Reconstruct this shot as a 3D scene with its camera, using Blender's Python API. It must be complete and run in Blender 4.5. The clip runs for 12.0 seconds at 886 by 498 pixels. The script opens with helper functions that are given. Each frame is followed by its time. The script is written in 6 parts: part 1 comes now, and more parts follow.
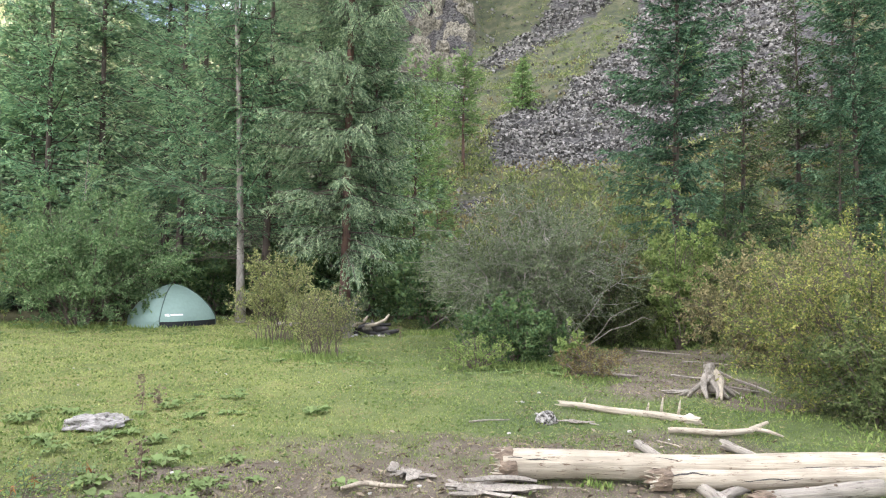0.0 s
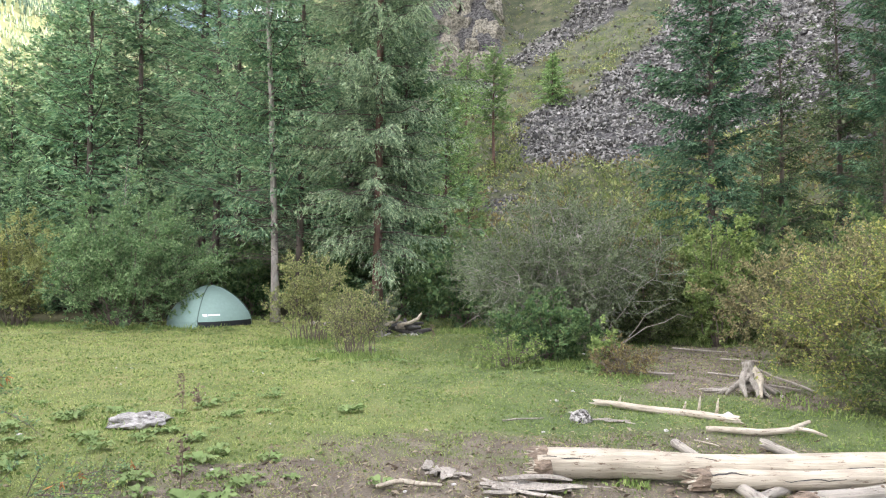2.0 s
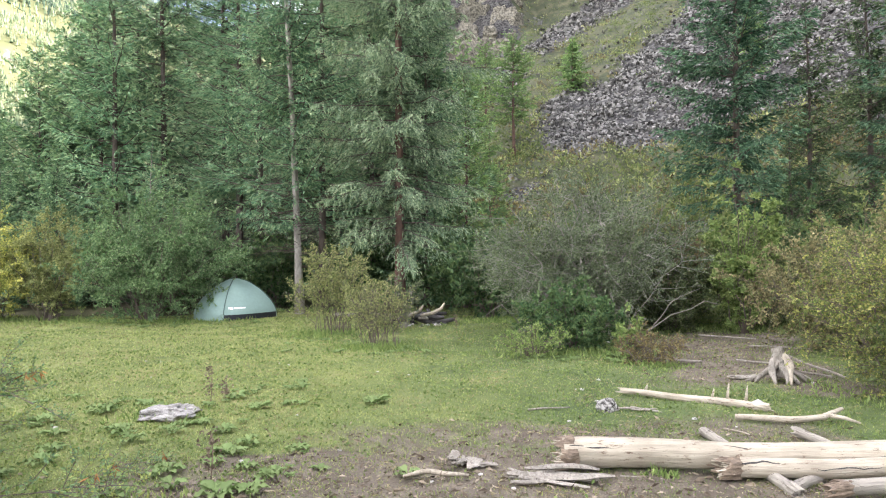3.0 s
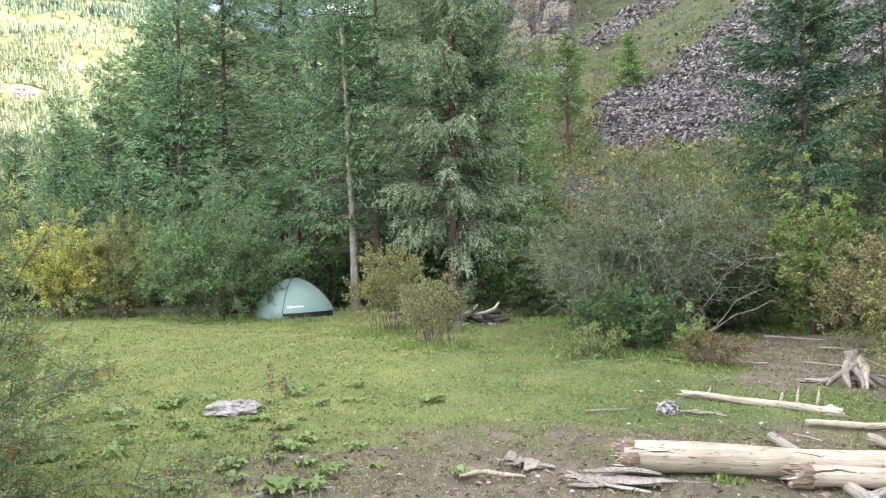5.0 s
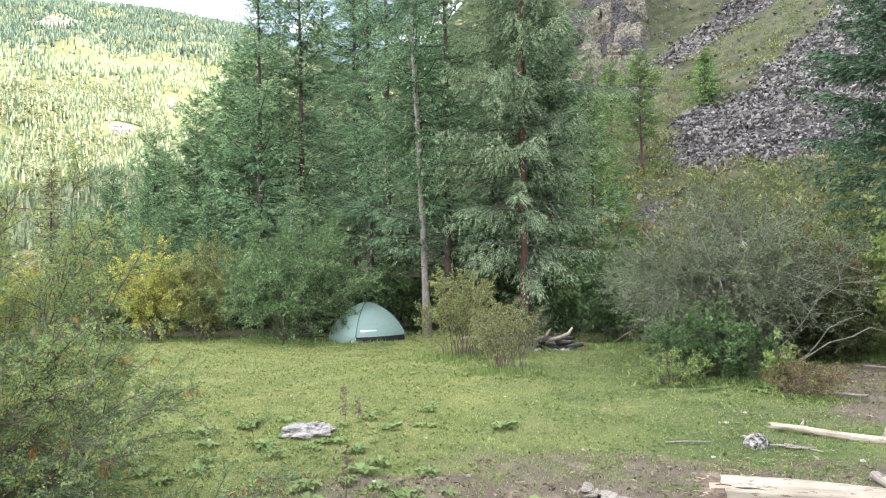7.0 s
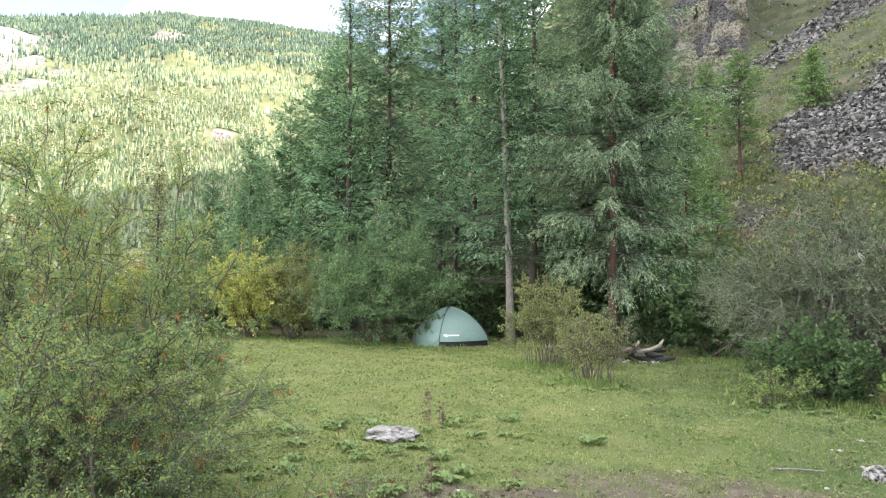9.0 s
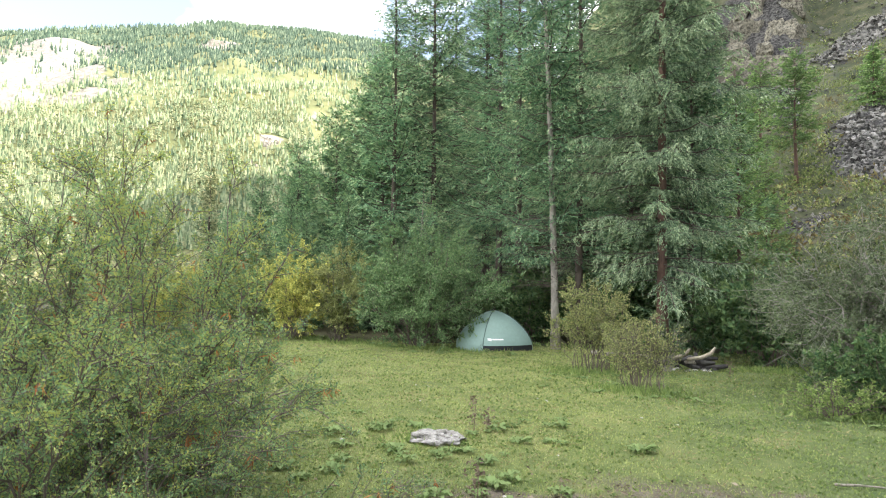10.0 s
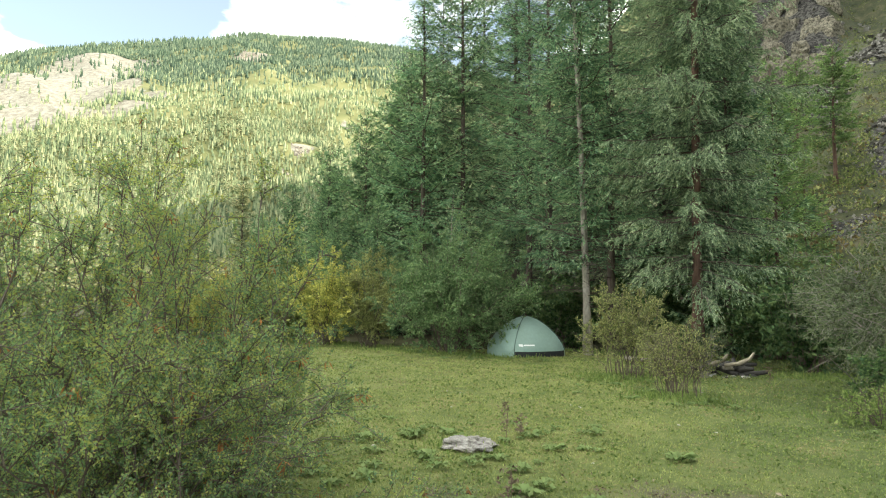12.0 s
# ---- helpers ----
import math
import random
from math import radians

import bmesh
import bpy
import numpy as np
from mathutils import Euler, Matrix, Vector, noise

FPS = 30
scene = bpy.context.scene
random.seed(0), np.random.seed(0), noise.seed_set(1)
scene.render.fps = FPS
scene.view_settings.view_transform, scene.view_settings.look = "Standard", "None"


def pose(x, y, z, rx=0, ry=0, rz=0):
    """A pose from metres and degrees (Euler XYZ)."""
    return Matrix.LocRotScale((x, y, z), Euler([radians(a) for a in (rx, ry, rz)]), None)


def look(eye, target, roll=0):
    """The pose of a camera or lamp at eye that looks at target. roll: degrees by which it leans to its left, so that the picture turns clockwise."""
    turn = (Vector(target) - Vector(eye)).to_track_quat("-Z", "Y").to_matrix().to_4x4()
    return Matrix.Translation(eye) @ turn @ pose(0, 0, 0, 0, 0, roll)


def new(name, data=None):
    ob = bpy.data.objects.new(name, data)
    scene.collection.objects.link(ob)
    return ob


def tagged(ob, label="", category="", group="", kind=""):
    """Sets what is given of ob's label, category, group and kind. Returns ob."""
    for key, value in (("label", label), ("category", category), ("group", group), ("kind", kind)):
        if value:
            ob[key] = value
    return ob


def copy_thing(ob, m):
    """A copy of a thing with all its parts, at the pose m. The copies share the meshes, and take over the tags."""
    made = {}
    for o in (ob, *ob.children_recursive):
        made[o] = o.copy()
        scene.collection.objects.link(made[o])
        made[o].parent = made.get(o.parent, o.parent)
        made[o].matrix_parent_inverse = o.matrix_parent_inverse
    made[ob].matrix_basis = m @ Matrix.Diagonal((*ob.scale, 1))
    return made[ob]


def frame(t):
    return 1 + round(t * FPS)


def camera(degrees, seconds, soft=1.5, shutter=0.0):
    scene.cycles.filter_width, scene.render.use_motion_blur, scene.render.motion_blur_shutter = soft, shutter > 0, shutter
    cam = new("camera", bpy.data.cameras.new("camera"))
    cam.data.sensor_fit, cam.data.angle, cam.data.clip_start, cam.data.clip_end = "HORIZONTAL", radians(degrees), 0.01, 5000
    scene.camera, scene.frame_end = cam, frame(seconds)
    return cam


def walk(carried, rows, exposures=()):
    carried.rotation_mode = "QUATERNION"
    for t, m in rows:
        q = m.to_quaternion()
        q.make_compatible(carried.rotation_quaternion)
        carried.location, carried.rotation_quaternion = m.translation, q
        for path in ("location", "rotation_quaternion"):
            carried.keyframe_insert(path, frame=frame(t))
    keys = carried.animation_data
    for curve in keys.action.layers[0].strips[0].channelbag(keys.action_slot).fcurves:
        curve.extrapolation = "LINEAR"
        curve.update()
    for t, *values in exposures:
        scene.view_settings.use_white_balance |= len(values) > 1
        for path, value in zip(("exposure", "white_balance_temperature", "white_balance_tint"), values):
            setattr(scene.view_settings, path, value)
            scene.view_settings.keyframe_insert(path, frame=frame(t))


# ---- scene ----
cam = camera(70.0, 12.0, soft=1.1)
PATH = [
    (0, (-0.036, 0.09, 1.644), (0.108, 2.084, 1.71), 0.7),
    (0.5, (-0.044, 0.076, 1.645), (0.094, 2.069, 1.733), 0.6),
    (1, (-0.05, 0.072, 1.648), (0.066, 2.067, 1.728), 0.4),
    (1.5, (-0.049, 0.075, 1.65), (0.024, 2.072, 1.722), 0.2),
    (2, (-0.039, 0.081, 1.65), (0.006, 2.08, 1.71), 0.1),
    (2.5, (-0.042, 0.089, 1.653), (-0.035, 2.089, 1.696), -0.4),
    (4.5, (-0.065, 0.112, 1.662), (-0.194, 2.108, 1.67), -1.2),
    (5, (-0.063, 0.11, 1.663), (-0.255, 2.1, 1.69), -1.1),
    (5.5, (-0.065, 0.109, 1.662), (-0.293, 2.095, 1.703), -1.0),
    (6, (-0.076, 0.119, 1.664), (-0.354, 2.099, 1.731), -1.2),
    (6.5, (-0.071, 0.119, 1.663), (-0.397, 2.09, 1.757), -1.2),
    (7, (-0.069, 0.125, 1.661), (-0.48, 2.08, 1.77), -1.2),
    (9, (-0.147, 0.216, 1.672), (-0.809, 2.098, 1.799), 0.3),
    (9.5, (-0.171, 0.231, 1.666), (-0.905, 2.087, 1.802), 0.6),
    (10, (-0.196, 0.245, 1.66), (-0.985, 2.077, 1.798), 0.9),
    (10.5, (-0.211, 0.258, 1.654), (-1.035, 2.075, 1.789), 1.2),
    (11, (-0.215, 0.271, 1.651), (-1.056, 2.08, 1.786), 0.9),
    (11.5, (-0.219, 0.282, 1.648), (-1.073, 2.085, 1.793), 0.7),
    (12, (-0.225, 0.294, 1.647), (-1.099, 2.086, 1.803), 0.6),
]
walk(cam, [(t, look(eye, aim, lean)) for t, eye, aim, lean in PATH], exposures=[(0, 1.48, 6350, 16), (2.5, 1.5, 6350, 17), (4.5, 1.5, 6300, 18), (6.5, 1.56, 6300, 17), (7.2, 1.52, 6300, 16), (9.0, 1.32, 6350, 13), (9.5, 1.33, 6400, 12), (10.5, 1.28, 6600, 9), (11.5, 1.16, 6900, 4), (12, 0.91, 7050, 2)])

# ---- world and sun ----
SUN_AZ, SUN_EL = 78.0, 24.0
HILL = 165.0
world = bpy.data.worlds.new("sky")
scene.world = world
world.use_nodes = True
wn, wl = world.node_tree.nodes, world.node_tree.links
sky = wn.new("ShaderNodeTexSky")
sky.sky_type = "NISHITA"
sky.sun_disc = False
sky.sun_elevation, sky.sun_rotation = radians(SUN_EL), radians(SUN_AZ)
sky.altitude = 1500
coord = wn.new("ShaderNodeTexCoord")
stretch = wn.new("ShaderNodeMapping")
stretch.inputs["Scale"].default_value = (1.0, 1.0, 2.2)
cloud = wn.new("ShaderNodeTexNoise")
cloud.inputs["Scale"].default_value = 2.3
cloud.inputs["Detail"].default_value = 7
cloud.inputs["Roughness"].default_value = 0.55
cover = wn.new("ShaderNodeValToRGB")
cover.color_ramp.elements[0].position, cover.color_ramp.elements[1].position = 0.44, 0.58
cover.color_ramp.elements[0].color = (0.07, 0.07, 0.07, 1)
puff = wn.new("ShaderNodeMix")
puff.data_type = "RGBA"
puff.inputs["B"].default_value = (18.5, 18.5, 18.7, 1)
wl.new(coord.outputs["Generated"], stretch.inputs["Vector"])
wl.new(stretch.outputs["Vector"], cloud.inputs["Vector"])
wl.new(cloud.outputs["Fac"], cover.inputs["Fac"])
wl.new(cover.outputs["Color"], puff.inputs["Factor"])
wl.new(sky.outputs["Color"], puff.inputs["A"])
wl.new(puff.outputs["Result"], wn["Background"].inputs["Color"])
wn["Background"].inputs["Strength"].default_value = 0.15

sun = new("sun", bpy.data.lights.new("sun", "SUN"))
sun.data.energy, sun.data.angle, sun.data.color = 5.0, radians(0.5), (1.0, 0.90, 0.76)
_a, _e = radians(SUN_AZ), radians(SUN_EL)
sun.matrix_world = look((math.sin(_a) * math.cos(_e) * 300, math.cos(_a) * math.cos(_e) * 300, math.sin(_e) * 300), (0, 0, 0))


# ---- materials ----
def material(name, rough=0.8):
    m = bpy.data.materials.new(name)
    m.use_nodes = True
    b = m.node_tree.nodes["Principled BSDF"]
    b.inputs["Roughness"].default_value = rough
    b.inputs["Specular IOR Level"].default_value = 0.25
    return m, m.node_tree.nodes, m.node_tree.links, b


def stops(nodes, colours):
    r = nodes.new("ShaderNodeValToRGB")
    e = r.color_ramp.elements
    for i, (p, c) in enumerate(colours):
        q = e[i] if i < 2 else e.new(p)
        q.position, q.color = p, (*c, 1)
    return r


def leafy(name, dark, mid, light, glow=0.3, patch=0.8, rough=0.65):
    """Leaves and needles: every leaf its own tone, larger patches of tone, some light coming through."""
    m, n, l, b = material(name, rough)
    b.inputs["Specular IOR Level"].default_value = 0.12
    geo, info, tc = n.new("ShaderNodeNewGeometry"), n.new("ShaderNodeObjectInfo"), n.new("ShaderNodeTexCoord")
    big = n.new("ShaderNodeTexNoise")
    big.inputs["Scale"].default_value, big.inputs["Detail"].default_value = patch, 3
    l.new(tc.outputs["Object"], big.inputs["Vector"])
    mix = n.new("ShaderNodeMath")
    mix.operation = "MULTIPLY_ADD"
    mix.inputs[1].default_value, mix.inputs[2].default_value = 0.85, -0.15
    l.new(geo.outputs["Random Per Island"], mix.inputs[0])
    add = n.new("ShaderNodeMath")
    add.operation = "MULTIPLY_ADD"
    add.inputs[1].default_value = 0.45
    l.new(big.outputs["Fac"], add.inputs[0])
    l.new(mix.outputs[0], add.inputs[2])
    tone = stops(n, [(0.05, dark), (0.95, light), (0.5, mid)])
    # tone shift for leaf age and dryness, and for light or shade painted in
    age_light = n.new("ShaderNodeAttribute")
    age_light.attribute_name = "age_and_light"
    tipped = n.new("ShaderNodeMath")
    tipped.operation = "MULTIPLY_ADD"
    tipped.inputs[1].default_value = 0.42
    l.new(age_light.outputs["Fac"], tipped.inputs[0])
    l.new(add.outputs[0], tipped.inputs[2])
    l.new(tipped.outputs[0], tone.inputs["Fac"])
    hue = n.new("ShaderNodeHueSaturation")
    shift = n.new("ShaderNodeMapRange")
    shift.inputs["To Min"].default_value, shift.inputs["To Max"].default_value = 0.95, 1.35
    l.new(info.outputs["Random"], shift.inputs["Value"])
    l.new(shift.outputs["Result"], hue.inputs["Value"])
    l.new(tone.outputs["Color"], hue.inputs["Color"])
    l.new(hue.outputs["Color"], b.inputs["Base Color"])
    lit = n.new("ShaderNodeBsdfTranslucent")
    l.new(hue.outputs["Color"], lit.inputs["Color"])
    both = n.new("ShaderNodeMixShader")
    both.inputs["Fac"].default_value = glow
    l.new(b.outputs[0], both.inputs[1])
    l.new(lit.outputs[0], both.inputs[2])
    l.new(both.outputs[0], n["Material Output"].inputs["Surface"])
    return m


def woody(name, dark, light, scale=9.0, along=0.12, bump=0.6, rough=0.85, fleck=None):
    """Bark or weathered wood, its grain running along z of the object."""
    m, n, l, b = material(name, rough)
    tc, mp = n.new("ShaderNodeTexCoord"), n.new("ShaderNodeMapping")
    mp.inputs["Scale"].default_value = (1, 1, along)
    l.new(tc.outputs["Object"], mp.inputs["Vector"])
    fine, broad = n.new("ShaderNodeTexNoise"), n.new("ShaderNodeTexNoise")
    fine.inputs["Scale"].default_value, fine.inputs["Detail"].default_value, fine.inputs["Roughness"].default_value = scale * 4, 6, 0.7
    broad.inputs["Scale"].default_value, broad.inputs["Detail"].default_value = scale * 0.35, 3
    l.new(mp.outputs[0], fine.inputs["Vector"])
    l.new(tc.outputs["Object"], broad.inputs["Vector"])
    tone = stops(n, [(0.3, dark), (0.66, light)])
    mixf = n.new("ShaderNodeMix")
    mixf.inputs["Factor"].default_value = 0.45
    l.new(fine.outputs["Fac"], mixf.inputs["A"])
    l.new(broad.outputs["Fac"], mixf.inputs["B"])
    l.new(mixf.outputs["Result"], tone.inputs["Fac"])
    colour = tone.outputs["Color"]
    if fleck:
        # dark specks, stains and hair cracks along the grain
        spot, streak = n.new("ShaderNodeTexNoise"), n.new("ShaderNodeMapping")
        streak.inputs["Scale"].default_value = (1, 1, 0.22)
        spot.inputs["Scale"].default_value, spot.inputs["Detail"].default_value, spot.inputs["Roughness"].default_value = 38, 5, 0.75
        l.new(tc.outputs["Object"], streak.inputs["Vector"])
        l.new(streak.outputs[0], spot.inputs["Vector"])
        edge = n.new("ShaderNodeMapRange")
        edge.inputs["From Min"].default_value, edge.inputs["From Max"].default_value = 0.575, 0.65
        l.new(spot.outputs["Fac"], edge.inputs["Value"])
        stain = n.new("ShaderNodeMix")
        stain.data_type = "RGBA"
        stain.inputs["B"].default_value = (*fleck, 1)
        l.new(edge.outputs["Result"], stain.inputs["Factor"])
        l.new(colour, stain.inputs["A"])
        colour = stain.outputs["Result"]
    l.new(colour, b.inputs["Base Color"])
    bp = n.new("ShaderNodeBump")
    bp.inputs["Strength"].default_value, bp.inputs["Distance"].default_value = bump, 0.02
    l.new(fine.outputs["Fac"], bp.inputs["Height"])
    l.new(bp.outputs[0], b.inputs["Normal"])
    return m


def stony(name, dark, light, scale=6.0, bump=0.8, spread=True, edges=(0.32, 0.68)):
    m, n, l, b = material(name, 0.9)
    tc, geo = n.new("ShaderNodeTexCoord"), n.new("ShaderNodeNewGeometry")
    fine = n.new("ShaderNodeTexNoise")
    fine.inputs["Scale"].default_value, fine.inputs["Detail"].default_value, fine.inputs["Roughness"].default_value = scale, 8, 0.68
    l.new(tc.outputs["Object"], fine.inputs["Vector"])
    tone = stops(n, [(edges[0], dark), (edges[1], light)])
    if spread:
        mixf = n.new("ShaderNodeMix")
        mixf.inputs["Factor"].default_value = 0.6
        l.new(fine.outputs["Fac"], mixf.inputs["A"])
        l.new(geo.outputs["Random Per Island"], mixf.inputs["B"])
        l.new(mixf.outputs["Result"], tone.inputs["Fac"])
    else:
        l.new(fine.outputs["Fac"], tone.inputs["Fac"])
    l.new(tone.outputs["Color"], b.inputs["Base Color"])
    bp = n.new("ShaderNodeBump")
    bp.inputs["Strength"].default_value, bp.inputs["Distance"].default_value = bump, 0.03
    l.new(fine.outputs["Fac"], bp.inputs["Height"])
    l.new(bp.outputs[0], b.inputs["Normal"])
    return m


def plain(name, colour, rough=0.7):
    m, n, l, b = material(name, rough)
    tc, ns = n.new("ShaderNodeTexCoord"), n.new("ShaderNodeTexNoise")
    ns.inputs["Scale"].default_value, ns.inputs["Detail"].default_value = 14, 4
    l.new(tc.outputs["Object"], ns.inputs["Vector"])
    tone = stops(n, [(0.3, tuple(c * 0.94 for c in colour)), (0.7, tuple(min(1, c * 1.05) for c in colour))])
    l.new(ns.outputs["Fac"], tone.inputs["Fac"])
    l.new(tone.outputs["Color"], b.inputs["Base Color"])
    return m


def ground_material():
    m, n, l, b = material("meadow", 0.95)
    tc = n.new("ShaderNodeTexCoord")

    def tex(scale, detail=4, rough=0.6):
        t = n.new("ShaderNodeTexNoise")
        t.inputs["Scale"].default_value, t.inputs["Detail"].default_value, t.inputs["Roughness"].default_value = scale, detail, rough
        l.new(tc.outputs["Object"], t.inputs["Vector"])
        return t.outputs["Fac"]

    def blend(f, a, c):
        x = n.new("ShaderNodeMix")
        x.data_type = "RGBA"
        l.new(f, x.inputs["Factor"])
        l.new(a, x.inputs["A"])
        l.new(c, x.inputs["B"])
        return x.outputs["Result"]

    def layer(name, ragged, lo=0.42, hi=0.58):
        a = n.new("ShaderNodeAttribute")
        a.attribute_name = name
        s = n.new("ShaderNodeMath")
        s.operation = "MULTIPLY_ADD"
        s.inputs[1].default_value = 0.6
        l.new(ragged, s.inputs[0])
        off = n.new("ShaderNodeMath")
        off.operation = "SUBTRACT"
        off.inputs[1].default_value = 0.3
        l.new(a.outputs["Fac"], off.inputs[0])
        l.new(off.outputs[0], s.inputs[2])
        r = n.new("ShaderNodeMapRange")
        r.interpolation_type = "SMOOTHSTEP"
        r.inputs["From Min"].default_value, r.inputs["From Max"].default_value = lo, hi
        l.new(s.outputs[0], r.inputs["Value"])
        return r.outputs["Result"]

    def tones(f, cs):
        r = stops(n, cs)
        l.new(f, r.inputs["Fac"])
        return r.outputs["Color"]

    fine, mid, broad, huge = tex(60, 5, 0.7), tex(7, 5, 0.65), tex(0.9, 4), tex(0.05, 8, 0.65)
    mm = n.new("ShaderNodeMix")
    mm.inputs["Factor"].default_value = 0.5
    l.new(mid, mm.inputs["A"])
    l.new(broad, mm.inputs["B"])
    grass = tones(mm.outputs["Result"], [(0.3, (0.066, 0.084, 0.026)), (0.7, (0.235, 0.215, 0.090)), (0.5, (0.130, 0.155, 0.046))])
    # darker turf: less dry, and holding painted shade towards the hill
    green = tones(mm.outputs["Result"], [(0.3, (0.040, 0.062, 0.020)), (0.7, (0.125, 0.140, 0.055)), (0.5, (0.075, 0.105, 0.034))])
    dry_shade = n.new("ShaderNodeAttribute")
    dry_shade.attribute_name = "dry"
    spread = n.new("ShaderNodeMapRange")
    spread.inputs["From Min"].default_value, spread.inputs["From Max"].default_value = -0.8, 0.5
    l.new(dry_shade.outputs["Fac"], spread.inputs["Value"])
    grass = blend(spread.outputs["Result"], green, grass)
    soil = n.new("ShaderNodeMix")
    soil.inputs["Factor"].default_value = 0.5
    l.new(fine, soil.inputs["A"])
    l.new(tex(2.6, 6, 0.7), soil.inputs["B"])
    grain = tones(soil.outputs["Result"], [(0.36, (0.060, 0.048, 0.034)), (0.64, (0.21, 0.175, 0.130)), (0.51, (0.118, 0.098, 0.072))])
    litter = tones(mid, [(0.3, (0.030, 0.030, 0.014)), (0.7, (0.09, 0.085, 0.035))])
    turf = tones(tex(0.45, 9, 0.8), [(0.36, (0.020, 0.028, 0.013)), (0.64, (0.105, 0.098, 0.056)), (0.5, (0.046, 0.053, 0.024))])
    cells = n.new("ShaderNodeTexVoronoi")
    cells.inputs["Scale"].default_value = 4.5
    l.new(tc.outputs["Object"], cells.inputs["Vector"])
    split = n.new("ShaderNodeSeparateColor")
    l.new(cells.outputs["Color"], split.inputs[0])
    # bed of the scree, its colour darkened for the shade between stones
    rock = tones(split.outputs[0], [(0.3, (0.018, 0.017, 0.016)), (0.7, (0.075, 0.071, 0.066)), (0.5, (0.040, 0.038, 0.035))])
    ragged0 = tex(0.3, 6, 0.75)
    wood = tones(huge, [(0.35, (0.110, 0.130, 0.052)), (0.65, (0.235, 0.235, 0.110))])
    pale = tones(ragged0, [(0.35, (0.13, 0.12, 0.095)), (0.65, (0.34, 0.325, 0.275))])
    c = blend(layer("litter", broad), grass, litter)
    c = blend(layer("dirt", mm.outputs["Result"], 0.32, 0.70), c, grain)
    c = blend(layer("turf", mid), c, turf)
    c = blend(layer("scree", broad), c, rock)
    c = blend(layer("mountain", broad), c, wood)
    ragged = tex(0.12, 6, 0.75)
    c = blend(layer("bare", ragged, 0.42, 0.5), c, pale)
    l.new(c, b.inputs["Base Color"])
    bp = n.new("ShaderNodeBump")
    bp.inputs["Strength"].default_value, bp.inputs["Distance"].default_value = 0.8, 0.02
    l.new(fine, bp.inputs["Height"])
    l.new(bp.outputs[0], b.inputs["Normal"])
    return m


MEADOW = ground_material()
GRASS = leafy("grass_blades", (0.089, 0.121, 0.037), (0.203, 0.247, 0.076), (0.296, 0.316, 0.123), glow=0.3, patch=1.6)
STRAW = leafy("dry_straw", (0.13, 0.115, 0.055), (0.23, 0.20, 0.10), (0.36, 0.32, 0.17), glow=0.2)
CHIPS = leafy("wood_chips", (0.05, 0.037, 0.026), (0.13, 0.103, 0.074), (0.30, 0.25, 0.185), glow=0.0, rough=0.85)
WEED = leafy("weed_leaves", (0.060, 0.108, 0.036), (0.126, 0.187, 0.064), (0.281, 0.300, 0.140), glow=0.3)
HERB = leafy("herb_leaves", (0.080, 0.125, 0.036), (0.150, 0.210, 0.062), (0.235, 0.285, 0.098), glow=0.3)
SPRUCE = leafy("spruce_needles", (0.053, 0.088, 0.054), (0.147, 0.212, 0.123), (0.297, 0.359, 0.208), glow=0.18)
FOREST = leafy("forest_needles", (0.060, 0.123, 0.072), (0.165, 0.271, 0.145), (0.379, 0.485, 0.262), glow=0.16)
DUSK = leafy("dusky_green_needles", (0.028, 0.054, 0.024), (0.075, 0.119, 0.051), (0.152, 0.201, 0.090), glow=0.28)
GLADE = leafy("larch_grove_needles", (0.050, 0.101, 0.055), (0.125, 0.215, 0.108), (0.269, 0.377, 0.186), glow=0.12)
# Darker than the other needles: the hill's shade is put into this colour.
SHADY = leafy("shade_dark_needles", (0.021, 0.053, 0.032), (0.055, 0.113, 0.064), (0.127, 0.201, 0.109), glow=0.2)
LARCH = leafy("larch_needles", (0.078, 0.162, 0.097), (0.193, 0.342, 0.188), (0.424, 0.539, 0.289), glow=0.35)
PINE = leafy("pine_needles", (0.063, 0.119, 0.043), (0.133, 0.225, 0.076), (0.251, 0.351, 0.122), glow=0.25)
OLIVE = leafy("olive_leaves", (0.064, 0.097, 0.031), (0.133, 0.170, 0.057), (0.239, 0.258, 0.097), glow=0.35)
SAGE = leafy("sage_green_leaves", (0.064, 0.133, 0.054), (0.150, 0.241, 0.105), (0.284, 0.388, 0.183), glow=0.3)
GREY = leafy("grey_willow_leaves", (0.056, 0.077, 0.040), (0.106, 0.138, 0.072), (0.184, 0.219, 0.113), glow=0.2)
DEEP = leafy("dark_green_leaves", (0.030, 0.061, 0.025), (0.062, 0.106, 0.040), (0.116, 0.162, 0.062), glow=0.2)
GOLD = leafy("yellowing_leaves", (0.140, 0.173, 0.052), (0.316, 0.336, 0.096), (0.614, 0.560, 0.165), glow=0.35)
RUST = leafy("rusty_leaves", (0.075, 0.062, 0.028), (0.145, 0.115, 0.05), (0.24, 0.205, 0.085), glow=0.25)
DULL = leafy("dull_olive_leaves", (0.038, 0.058, 0.022), (0.084, 0.112, 0.042), (0.162, 0.190, 0.075), glow=0.3)
TAN = leafy("tan_withering_leaves", (0.075, 0.078, 0.036), (0.172, 0.160, 0.076), (0.300, 0.262, 0.130), glow=0.3)
KHAKI = leafy("yellow_olive_leaves", (0.066, 0.099, 0.030), (0.160, 0.192, 0.057), (0.360, 0.339, 0.100), glow=0.3)
PALEOLIVE = leafy("pale_olive_leaves", (0.108, 0.134, 0.050), (0.217, 0.245, 0.095), (0.387, 0.387, 0.164), glow=0.35)
